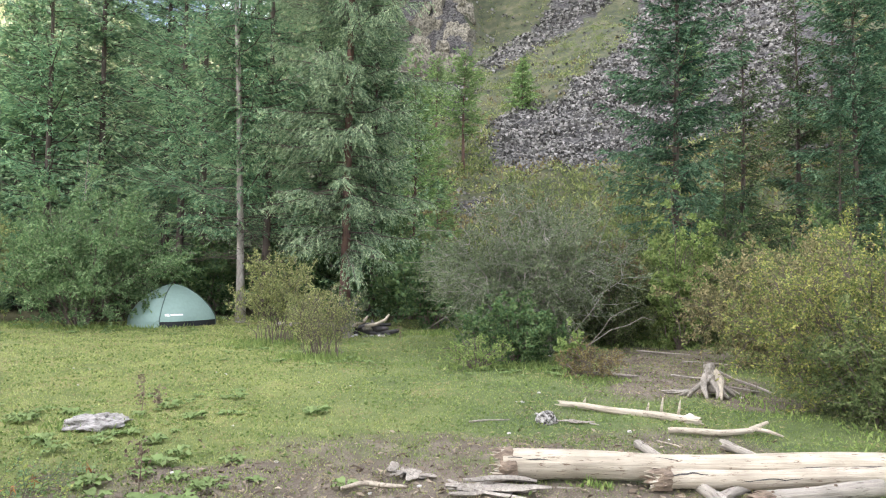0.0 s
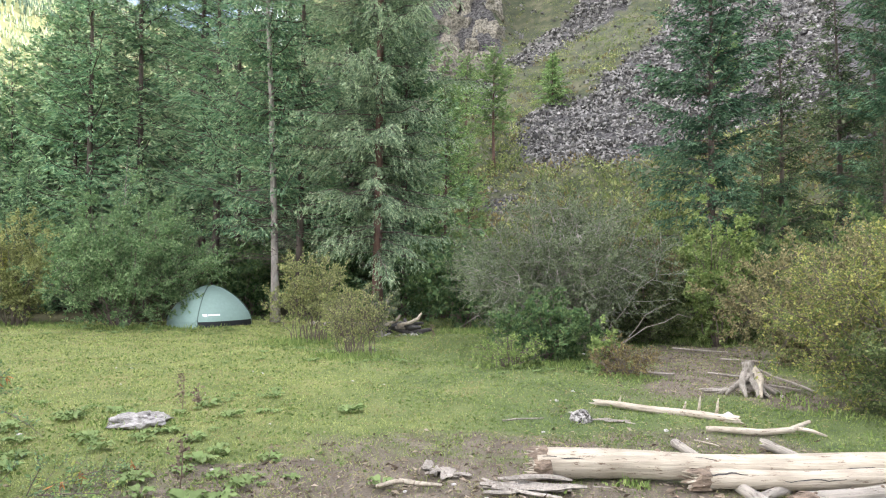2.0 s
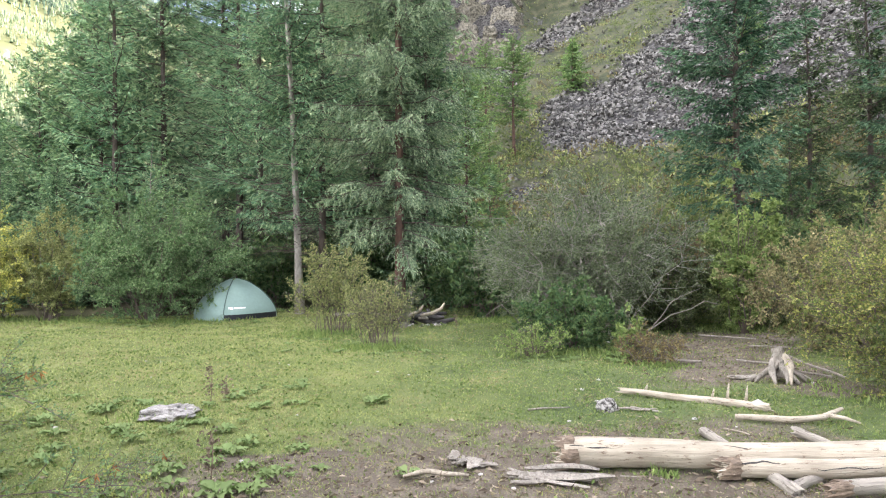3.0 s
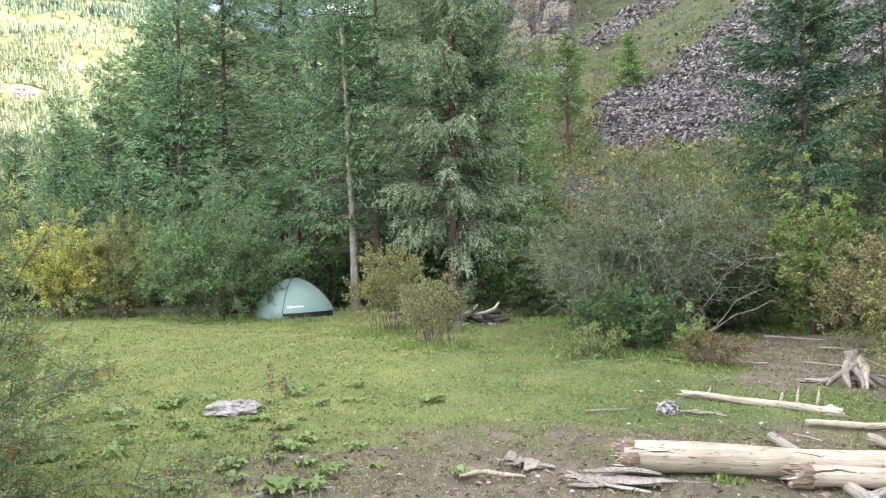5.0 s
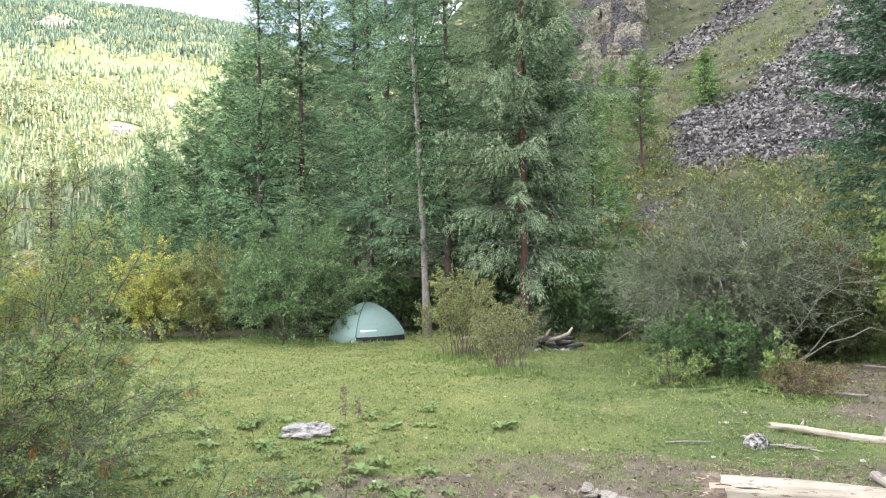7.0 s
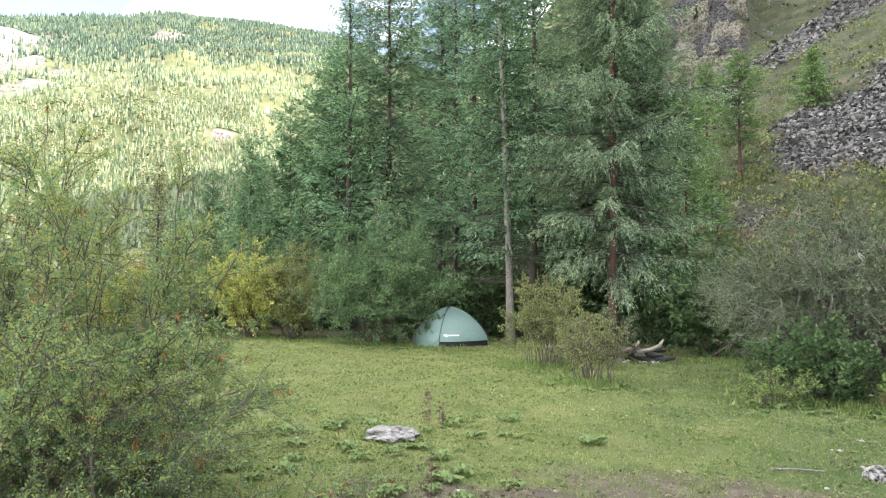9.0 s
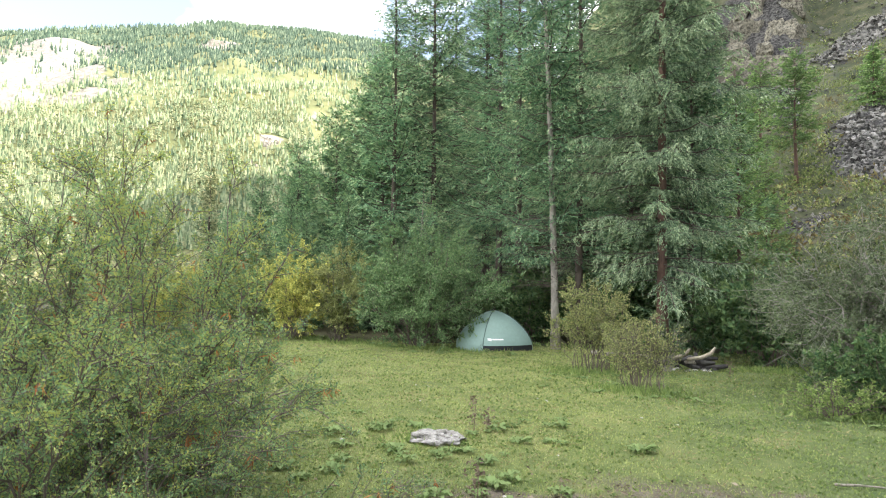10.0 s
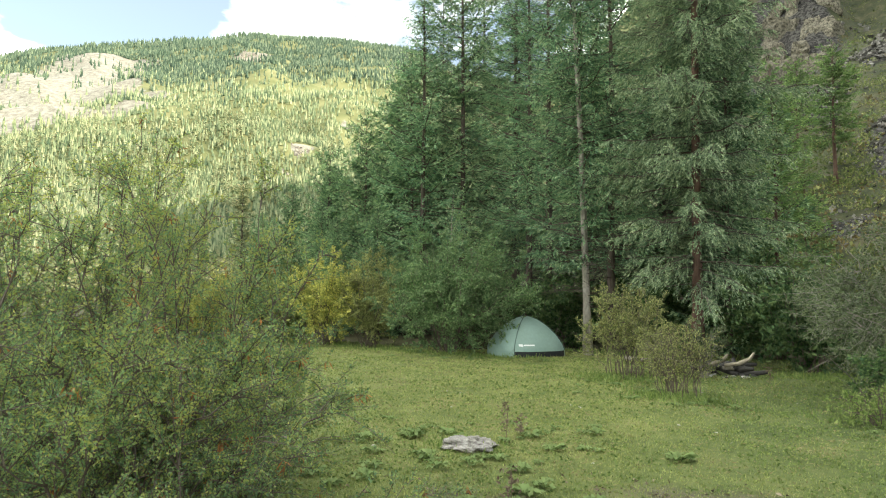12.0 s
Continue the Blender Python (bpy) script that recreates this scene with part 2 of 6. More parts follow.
PEA = leafy("pea_shrub_leaflets", (0.098, 0.170, 0.092), (0.184, 0.268, 0.108), (0.308, 0.325, 0.092), glow=0.35)
ORANGE = leafy("dead_orange_leaflets", (0.16, 0.07, 0.025), (0.28, 0.125, 0.045), (0.38, 0.20, 0.08), glow=0.25)
# Sunlight and pale haze are mixed into these two needle colours.
SUNNY = leafy("sunlit_tone_needles", (0.071, 0.107, 0.061), (0.205, 0.242, 0.130), (0.425, 0.399, 0.236), glow=0.35, patch=0.4)
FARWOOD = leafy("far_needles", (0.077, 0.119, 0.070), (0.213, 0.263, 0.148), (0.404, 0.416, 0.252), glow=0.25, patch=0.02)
FARPINE = leafy("far_dark_needles", (0.034, 0.062, 0.045), (0.081, 0.123, 0.084), (0.185, 0.230, 0.151), glow=0.2, patch=0.02)
BARK = woody("reddish_bark", (0.040, 0.025, 0.019), (0.150, 0.088, 0.066), scale=7)
DARKBARK = woody("dark_bark", (0.035, 0.028, 0.022), (0.12, 0.095, 0.078), scale=7)
GREYBARK = woody("grey_bark", (0.085, 0.068, 0.056), (0.42, 0.385, 0.34), scale=5, along=0.35, bump=0.9)
TWIG = woody("twig_bark", (0.055, 0.045, 0.035), (0.17, 0.14, 0.11), scale=12)
DARKTWIG = woody("dark_twigs", (0.048, 0.039, 0.032), (0.170, 0.138, 0.112), scale=12)
PALETWIG = woody("pale_twigs", (0.12, 0.108, 0.095), (0.32, 0.295, 0.26), scale=12)
BLEACHED = woody("bleached_bough", (0.10, 0.088, 0.075), (0.26, 0.235, 0.205), scale=12)
DRIFT = woody("bleached_wood", (0.17, 0.142, 0.102), (0.50, 0.445, 0.345), scale=7, along=0.05, bump=1.0, fleck=(0.13, 0.09, 0.06))
GREYWOOD = woody("grey_weathered_wood", (0.095, 0.082, 0.066), (0.39, 0.355, 0.295), scale=8, along=0.06, bump=1.0, fleck=(0.07, 0.055, 0.042))
ROT = woody("rotten_wood", (0.022, 0.015, 0.010), (0.30, 0.23, 0.165), scale=10, along=0.4, bump=1.0)
CHAR = woody("charred_wood", (0.012, 0.011, 0.010), (0.08, 0.075, 0.07), scale=9, along=0.2)
STONE = stony("pale_boulder", (0.055, 0.050, 0.043), (0.36, 0.342, 0.315), scale=16, bump=1.0, spread=False, edges=(0.30, 0.60))
SCREE = stony("scree_stones", (0.044, 0.042, 0.038), (0.240, 0.230, 0.210), scale=3)
CRAG = stony("crag_rock", (0.034, 0.031, 0.023), (0.235, 0.215, 0.168), scale=3.6, bump=1.0, spread=False, edges=(0.38, 0.62))
MOTTLED = stony("mottled_stone", (0.025, 0.022, 0.018), (0.42, 0.40, 0.37), scale=22, bump=1.0, spread=False, edges=(0.43, 0.60))
OUTCROP = stony("pale_sunny_rock", (0.14, 0.125, 0.105), (0.42, 0.385, 0.335), scale=0.9, bump=1.0, spread=False)
PEBBLE = stony("pebbles", (0.13, 0.12, 0.105), (0.40, 0.38, 0.35), scale=14)
TENT = plain("pale_green_nylon", (0.235, 0.335, 0.29), 0.6)
TENTSEAM = plain("grey_green_webbing", (0.085, 0.125, 0.108), 0.7)
TENTFLOOR = plain("black_tent_skirt", (0.02, 0.022, 0.024), 0.6)
WHITE = plain("white_print", (0.80, 0.80, 0.78), 0.6)


# ---- mesh tools ----
def solid(name, v, faces, mats, which=None, smooth=False):
    """A mesh from arrays: v is n x 3, faces a list of (k x corners) index arrays, one material slot each."""
    me = bpy.data.meshes.new(name)
    faces = [(f, i) for i, f in enumerate(faces) if len(f)]
    loops = np.concatenate([f.ravel() for f, _ in faces]).astype(np.int32)
    sizes = np.concatenate([np.full(len(f), f.shape[1]) for f, _ in faces]).astype(np.int32)
    slots = np.concatenate([np.full(len(f), i) for f, i in faces]).astype(np.int32)
    me.vertices.add(len(v))
    me.vertices.foreach_set("co", np.asarray(v, np.float32).ravel())
    me.loops.add(len(loops))
    me.loops.foreach_set("vertex_index", loops)
    me.polygons.add(len(sizes))
    me.polygons.foreach_set("loop_start", (np.cumsum(sizes) - sizes).astype(np.int32))
    for mt in mats:
        me.materials.append(mt)
    me.polygons.foreach_set("material_index", slots)
    me.polygons.foreach_set("use_smooth", np.full(len(sizes), smooth))
    me.update(calc_edges=True)
    return me


def part(name, me, parent, label=""):
    ob = new(name, me)
    ob.parent = parent
    return tagged(ob, label)


def unit(v):
    return v / np.maximum(np.linalg.norm(v, axis=-1, keepdims=True), 1e-9)


def blades(p, way, long, wide, rng, fold=0.25, level=None):
    """One four-cornered leaf at each point p, along way, with a slight fold."""
    k = len(p)
    way = unit(way)
    lean = rng.normal(size=(k, 3))
    if level is not None:
        lean = lean * level + np.array([0, 0, 1.0])
    side = unit(np.cross(way, lean))
    up = np.cross(side, way)
    long, wide = np.broadcast_to(long, k)[:, None], np.broadcast_to(wide, k)[:, None]
    mid = p + way * long * 0.45 + up * wide * fold
    v = np.stack([p, mid + side * wide / 2, p + way * long, mid - side * wide / 2], 1).reshape(-1, 3)
    return v, np.arange(4 * k).reshape(k, 4)


def sticks(a, b, ra, rb, sides=3):
    """Tapered sticks from a to b."""
    k = len(a)
    way = unit(b - a)
    ref = np.where(np.abs(way[:, 2:3]) > 0.9, np.array([[1.0, 0, 0]]), np.array([[0, 0, 1.0]]))
    s = unit(np.cross(way, ref))
    u = np.cross(s, way)
    ra, rb = np.broadcast_to(ra, k)[:, None], np.broadcast_to(rb, k)[:, None]
    rings = []
    for end, r in ((a, ra), (b, rb)):
        for i in range(sides):
            q = 6.2832 * i / sides
            rings.append(end + r * (math.cos(q) * s + math.sin(q) * u))
    v = np.stack(rings, 1).reshape(-1, 3)
    base = np.arange(k)[:, None] * 2 * sides
    f = np.concatenate([np.concatenate([base + i, base + (i + 1) % sides, base + sides + (i + 1) % sides, base + sides + i], 1) for i in range(sides)])
    return v, f


def tube(points, radii, sides=10, caps=True, rough=0.0, rng=None):
    """One tube along a line of points."""
    p, r = np.asarray(points, float), np.asarray(radii, float)
    t = unit(np.gradient(p, axis=0))
    ref = np.array([0.31, 0.87, 0.38]) if abs(t[0, 2]) > 0.7 else np.array([0, 0, 1.0])
    s = unit(np.cross(t, ref))
    u = np.cross(s, t)
    q = np.arange(sides) * 2 * np.pi / sides
    rr = r[:, None] * np.ones(sides)
    if rough and rng is not None:
        rr = rr * (1 + rough * rng.normal(size=rr.shape) * 0.5 + rough * np.sin(q * 3 + 1)[None, :])
    v = (p[:, None] + rr[..., None] * (np.cos(q)[None, :, None] * s[:, None] + np.sin(q)[None, :, None] * u[:, None])).reshape(-1, 3)
    n = len(p)
    i, j = np.meshgrid(np.arange(n - 1), np.arange(sides), indexing="ij")
    a, b2 = (i * sides + j).ravel(), (i * sides + (j + 1) % sides).ravel()
    f4 = np.stack([a, b2, b2 + sides, a + sides], 1)
    f3 = np.zeros((0, 3), int)
    if caps:
        v = np.concatenate([v, p[:1] - t[:1] * r[0] * 0.2, p[-1:] + t[-1:] * r[-1] * 0.2])
        k = np.arange(sides)
        f3 = np.concatenate([np.stack([(k + 1) % sides, k, np.full(sides, n * sides)], 1),
                             np.stack([(n - 1) * sides + k, (n - 1) * sides + (k + 1) % sides, np.full(sides, n * sides + 1)], 1)])
    return v, f4, f3


def gather(*groups):
    """Joins (vertices, faces, faces...) groups into one: v, [faces by corners]."""
    vs, four, three, at = [], [], [], 0
    for v, *fs in groups:
        vs.append(v)
        for f in fs:
            if len(f):
                (four if f.shape[1] == 4 else three).append(f + at)
        at += len(v)
    return np.concatenate(vs), [np.concatenate(x) if x else np.zeros((0, c), int) for x, c in ((four, 4), (three, 3))]


def lump(name, size, mat, seed, rough=0.22, detail=3, flat=True):
    """An irregular stone, resting on z = 0."""
    rng = random.Random(seed)
    bm = bmesh.new()
    bmesh.ops.create_icosphere(bm, subdivisions=detail, radius=1)
    off = Vector((rng.uniform(-50, 50), rng.uniform(-50, 50), rng.uniform(-50, 50)))
    for v in bm.verts:
        k = 1 + rough * (noise.noise(v.co * 1.3 + off) + 0.6 * noise.noise(v.co * 3.1 + off) + 0.35 * noise.noise(v.co * 7 + off))
        v.co = Vector((v.co.x * k * size[0], v.co.y * k * size[1], max(v.co.z * k, -0.4) * size[2]))
    low = min(v.co.z for v in bm.verts)
    for v in bm.verts:
        v.co.z -= low + 0.15 * size[2]
    me = bpy.data.meshes.new(name)
    bm.to_mesh(me)
    bm.free()
    me.materials.append(mat)
    return me


def ramp(v, a, b):
    k = np.clip((v - a) / (b - a), 0, 1)
    return k * k * (3 - 2 * k)


def lumps(x, y, size, seed=0.0):
    """Cheap smooth relief between -1 and 1, waves of about that size in metres."""
    a, b = x * 6.28 / size + seed, y * 6.28 / size + seed * 1.7
    return (np.sin(a + 1.3 * np.sin(b * 0.7 + 1)) * np.cos(b + 1.1 * np.sin(a * 0.6)) + 0.5 * np.sin(2.1 * a + b * 0.9) * np.cos(1.7 * b - a)) / 1.5


def height(x, y):
    """The ground: a flat meadow, the scree hill to the north-east and east, the wooded mountain to the north-west."""
    x, y = np.asarray(x, float), np.asarray(y, float)
    d, az = np.hypot(x, y), np.degrees(np.arctan2(x, y))
    z = 0.025 * lumps(x, y, 2.3) + 0.03 * lumps(x, y, 6.1, 2) + 0.008 * lumps(x, y, 0.8, 5) * (d < 25)
    # the scree hill, rising towards azimuth 30 degrees, its flank turning south further east
    s = np.where(az < 30, d * np.cos(np.radians(np.clip(az, -180, 30) - 30)), d) - 30
    hill = 0.66 * np.maximum(s, 0) * (1 + 0.18 * ramp(az, 38, 62))
    hill = HILL * (1 - np.exp(-hill / HILL * (1 + 0.5 * (hill / HILL) ** 2)))
    hill = hill + 16 * ramp(s, 52, 66) * ramp(az, -6, -2) * (1 - ramp(az, 4.5, 8))
    hill = hill + 0.55 * np.clip(s - 68, 0, 45) * (1 - ramp(az, 30, 50))
    # the eastern shoulder, added out of view, keeps the evening sun off the meadow; the northern flank is lower
    hill = np.minimum(hill, 88 + 260 * ramp(az, 48, 66))
    side = ramp(az, -24, -8) * (1 - ramp(az, 125, 160))
    hill = hill * side
    hill = hill + np.minimum(hill, 6) / 6 * (0.5 * lumps(x, y, 13, 1) + 0.18 * lumps(x, y, 4.5, 4)) * (1 + d / 150)
    # the mountain
    crest = np.interp(az, [-110, -75, -62, -58, -54, -43, -36, -29.6, -15, 5, 30], [6, 14, 17.3, 18.6, 19.8, 22.1, 22.4, 21.9, 17.5, 10, 2])
    far = np.clip((d - 140) / 760, 0, None)
    mount = 900 * np.tan(np.radians(crest)) * np.where(far < 1, far, np.maximum(1 - 0.35 * (far - 1), 0.2))
    mount = mount * ramp(az, -140, -100) * (1 - ramp(az, 5, 40))
    mount = mount + np.clip(mount / 60, 0, 1) * (10 * lumps(x, y, 210, 3) + 5 * lumps(x, y, 90, 5)) * (1 - 0.8 * ramp(far, 0.75, 1))
    return np.maximum(z + hill, z + mount)


# ---- the ground ----
def inside(x, y, poly):
    """Whether points lie in a polygon of the plan."""
    hit = np.zeros(np.shape(x), bool)
    for (ax, ay), (bx, by) in zip(poly, poly[1:] + poly[:1]):
        hit ^= ((ay > y) != (by > y)) & (x < (bx - ax) * (y - ay) / (by - ay + 1e-12) + ax)
    return hit


SCREE_AREAS = [
    [(6.9, 48.5), (8.6, 57.9), (12, 59.3), (15.6, 58.7), (17.2, 62.2), (26.9, 72.9), (37, 95), (60, 112), (70, 95), (48.5, 72), (40, 52), (33, 43), (24, 41), (17.6, 43.1), (11.5, 43.1)],
    [(12.2, 76), (17, 83), (26, 94), (42, 104), (62, 118), (55, 130), (37, 119), (18, 97), (10, 82)],
    [(4.2, 62), (5.5, 78), (8.5, 74), (6.1, 61)],
    [(3.4, 42.2), (4.6, 44), (6.3, 43), (5.6, 41.6)],
    [(22.5, 37), (26.8, 39.5), (25.5, 35)],
]
DIRT = [(-1.7, 4.6, 1.0, 0.5), (-0.2, 5.0, 1.5, 0.75), (1.2, 4.5, 2.3, 0.55), (0.9, 5.9, 0.9, 0.25), (4.3, 9.6, 1.3, 1.5), (4.9, 11.6, 1.6, 1.5), (3.6, 4.8, 1.6, 0.3), (4.6, 7.9, 0.8, 0.5), (3.5, 8.8, 0.7, 0.5), (-0.9, 4.2, 0.9, 0.6), (5.6, 12.8, 1.5, 1.0), (-1.75, 5.4, 0.5, 0.2), (-1.2, 5.5, 0.5, 0.22)]


def dirt_at(x, y):
    k = np.zeros(np.shape(x))
    for cx, cy, rx, ry in DIRT:
        k = np.maximum(k, 1 - ramp(np.hypot((x - cx) / rx, (y - cy) / ry), 0.3, 1.5))
    # worn, thin turf along the near edge and by the logs
    for cx, cy, rx, ry, worn in ((0.2, 6.0, 2.4, 0.8, 0.62), (2.4, 6.0, 2.2, 0.9, 0.60), (-2.2, 5.0, 1.2, 0.8, 0.58), (3.2, 8.6, 1.3, 0.9, 0.55), (1.7, 7.4, 0.9, 0.4, 0.5)):
        k = np.maximum(k, worn * (1 - ramp(np.hypot((x - cx) / rx, (y - cy) / ry), 0.2, 1.4)))
    return np.clip(k + 0.16 * lumps(x, y, 0.7, 2) * (k > 0.1) * (k < 0.9), 0, 1)


def dry_and_shade_at(x, y):
    """How dry, yellow and bright the meadow is: most on the open ground; shade under the hill and by the logs is
    painted in.
    """
    return 0.5 - 1.2 * ramp(x + 0.12 * y, -2.2, 3.0) + 0.35 * lumps(x, y, 3.4, 6) + 0.25 * lumps(x, y, 1.1, 3) - 0.25 * ramp(-y, -8.0, -5.2)


def make_ground():
    rings = np.concatenate([[0.0], 1.2 * 1.034 ** np.arange(260)])
    rings = rings[rings < 4200]
    turns = np.concatenate([np.linspace(-80, 60, 240, endpoint=False), np.linspace(60, 280, 60, endpoint=False)])
    r, a = np.meshgrid(rings, np.radians(turns), indexing="ij")
    x, y = r * np.sin(a), r * np.cos(a)
    z = height(x, y)
    n, k = x.shape
    i, j = np.meshgrid(np.arange(n - 1), np.arange(k), indexing="ij")
    f = np.stack([i * k + j, i * k + (j + 1) % k, (i + 1) * k + (j + 1) % k, (i + 1) * k + j], -1).reshape(-1, 4)[:, ::-1]
    me = solid("ground", np.stack([x, y, z], -1).reshape(-1, 3), [f], [MEADOW], smooth=True)
    x, y, z, d = x.ravel(), y.ravel(), z.ravel(), r.ravel()
    az = np.degrees(np.arctan2(x, y))
    scree = np.zeros(len(x), bool)
    for poly in SCREE_AREAS:
        scree |= inside(x, y, poly)
    cliff = ramp(np.hypot((az - 1) / 6, (d - 92) / 12), 1.2, 0.7)
    wood = ramp(y - 0.10 * x, 19.5, 22)
    hill = ramp(z, 1.0, 3.0) * (d < 400)
    mount = ramp(d, 110, 150) * (az < 20) * (az > -150)
    bare = np.zeros(len(x))
    for bx, by, br in ((-446, 279, 62), (-536, 378, 42), (-495, 328, 55), (-600, 376, 26), (-390, 240, 46), (-330, 188, 32), (-335, 266, 15), (-293, 222, 13), (-436, 462, 20), (-157, 195, 4.5), (-152, 186, 3.5), (-186, 265, 5), (-147, 174, 3), (-120, 140, 3)):
        bare = np.maximum(bare, 1 - ramp(np.hypot(x - bx, y - by) / br, 0.2, 1.9))
    for name, value in (("dirt", dirt_at(x, y)), ("litter", wood * (1 - hill)), ("turf", hill), ("scree", np.maximum(scree, cliff)), ("mountain", mount), ("bare", bare), ("dry", np.where(d < 40, dry_and_shade_at(x, y), 0))):
        me.attributes.new(name, "FLOAT", "POINT").data.foreach_set("value", np.asarray(value, np.float32))
    tagged(new("ground", me), "grazed green meadow with bare earth, rising into scree and a wooded mountain", "ground", kind="structure")


make_ground()


def make_grass():
    rng = np.random.default_rng(3)
    n = 330000
    d = 3.2 + (22 - 3.2) * rng.random(n) ** 1.25
    az = np.radians(rng.uniform(-66, 46, n))
    x, y = d * np.sin(az), d * np.cos(az)
    thin = dirt_at(x, y) + 0.45 * lumps(x, y, 0.9, 5) + 0.35 * lumps(x, y, 0.31, 2) - 0.15
    keep = (rng.random(n) > np.clip(thin * 1.35 - 0.5, 0.0, 0.78)) & (y - 0.10 * x < 20.5)
    x, y, d = x[keep], y[keep], d[keep]
    n = len(x)
    p = np.stack([x, y, height(x, y) - 0.004], 1)
    tall = rng.uniform(0.014, 0.036, n) * (1 + 0.6 * np.clip(lumps(x, y, 1.7, 3), 0, 1)) * (0.8 + d / 28)
    lean = np.stack([rng.normal(0, 0.75, n), rng.normal(0, 0.75, n), np.ones(n)], 1)
    side = unit(np.stack([rng.normal(size=n), rng.normal(size=n), np.zeros(n)], 1)) * (rng.uniform(0.0025, 0.0055, n) * (0.7 + d / 10))[:, None]
    v = np.stack([p - side, p + side, p + unit(lean) * tall[:, None]], 1).reshape(-1, 3)
    me = solid("grass", v, [np.arange(3 * n).reshape(n, 3)], [GRASS])
    me.attributes.new("age_and_light", "FLOAT", "POINT").data.foreach_set("value", np.repeat(dry_and_shade_at(x, y) + rng.normal(0, 0.15, n), 3).astype(np.float32))
    tagged(new("grass", me), "short grazed meadow grass, green with dry blades", "grass", kind="stuff")


make_grass()


def make_dry_grass():
    """Straw-coloured dead blades lying in patches between the green ones."""
    rng = np.random.default_rng(53)
    n = 90000
    d, az = 3.4 + 17 * rng.random(n) ** 1.2, np.radians(rng.uniform(-66, 46, n))
    x, y = d * np.sin(az), d * np.cos(az)
    patch = lumps(x, y, 1.9, 4) + 0.9 * lumps(x, y, 0.55, 2) + 0.6 * lumps(x, y, 5.2, 1)
    keep = (patch > rng.uniform(-0.3, 1.0, n)) & (y - 0.10 * x < 20)
    x, y, d = x[keep], y[keep], d[keep]
    k = len(x)
    p = np.stack([x, y, height(x, y) + 0.012], 1)
    v, f = blades(p, np.stack([rng.normal(size=k), rng.normal(size=k), rng.uniform(0.05, 0.6, k)], 1), rng.uniform(0.025, 0.06, k) * (0.8 + d / 25), rng.uniform(0.004, 0.008, k) * (0.7 + d / 12), rng)
    tagged(new("dry_grass", solid("dry_grass", v, [f], [STRAW])), "straw-coloured dead grass blades in the meadow", "grass", kind="stuff")


make_dry_grass()


def make_herbs():
    """Small flat leaves of clover and plantain between the grass."""
    rng = np.random.default_rng(41)
    n = 66000
    d, az = 3.6 + 15 * rng.random(n) ** 1.4, np.radians(rng.uniform(-64, 44, n))
    x, y = d * np.sin(az), d * np.cos(az)
    patch = lumps(x, y, 2.7, 3) + 0.8 * lumps(x, y, 0.8, 1) + 0.5 * ramp(-x, 0.5, 3)
    keep = (patch > 0.15) & (rng.random(n) > dirt_at(x, y) * 0.9)
    x, y, d = x[keep], y[keep], d[keep]
    k = len(x)
    p = np.stack([x, y, height(x, y) + rng.uniform(0.005, 0.035, k)], 1)
    long = rng.uniform(0.015, 0.045, k) * (0.8 + d / 25)
    v, f = blades(p, np.stack([rng.normal(size=k), rng.normal(size=k), rng.uniform(0, 0.7, k)], 1), long, long * 0.6, rng)
    tagged(new("meadow_herbs", solid("meadow_herbs", v, [f], [HERB])), "small clover and plantain leaves between the grass", "herbs", kind="stuff")


make_herbs()


def make_tall_grass():
    """Longer grass and weeds along the feet of the bushes."""
    rng = np.random.default_rng(43)
    rows = ((-8.6, 17.3, 2.9, 0.5, 1500), (-2.7, 13.9, 0.9, 0.7, 1100), (-1.4, 11.7, 0.8, 0.6, 1000), (2.2, 10.9, 1.4, 0.6, 900), (5.2, 6.0, 1.1, 0.6, 300), (-13.5, 18.6, 3.0, 0.8, 1200), (-4.0, 20.4, 4.0, 0.7, 1200), (1.3, 16.3, 1.2, 0.6, 700), (5.2, 14.2, 2.6, 0.7, 1100), (-3.0, 3.9, 1.4, 0.7, 1500), (-3.2, 6.9, 0.55, 0.35, 260), (4.5, 7.7, 0.4, 0.9, 200), (3.0, 9.6, 0.5, 0.4, 400), (1.5, 4.8, 0.14, 0.08, 60))
    ps, ls = [], []
    for cx, cy, rx, ry, k in rows:
        x, y = cx + rng.normal(0, 0.5, k) * rx, cy + rng.normal(0, 0.5, k) * ry
        ps.append(np.stack([x, y, height(x, y)], 1)), ls.append(rng.uniform(0.06, 0.24, k) * (0.7 + cy / 40) * (0.5 if rx < 0.6 else 0.62))
    p, long = np.concatenate(ps), np.concatenate(ls)
    k = len(p)
    v, f = blades(p, np.stack([rng.normal(0, 0.45, k), rng.normal(0, 0.45, k), np.ones(k)], 1), long, rng.uniform(0.008, 0.03, k), rng)
    tagged(new("tall_grass", solid("tall_grass", v, [f], [HERB])), "long uncut grass along the feet of the bushes", "grass", kind="stuff")


make_tall_grass()


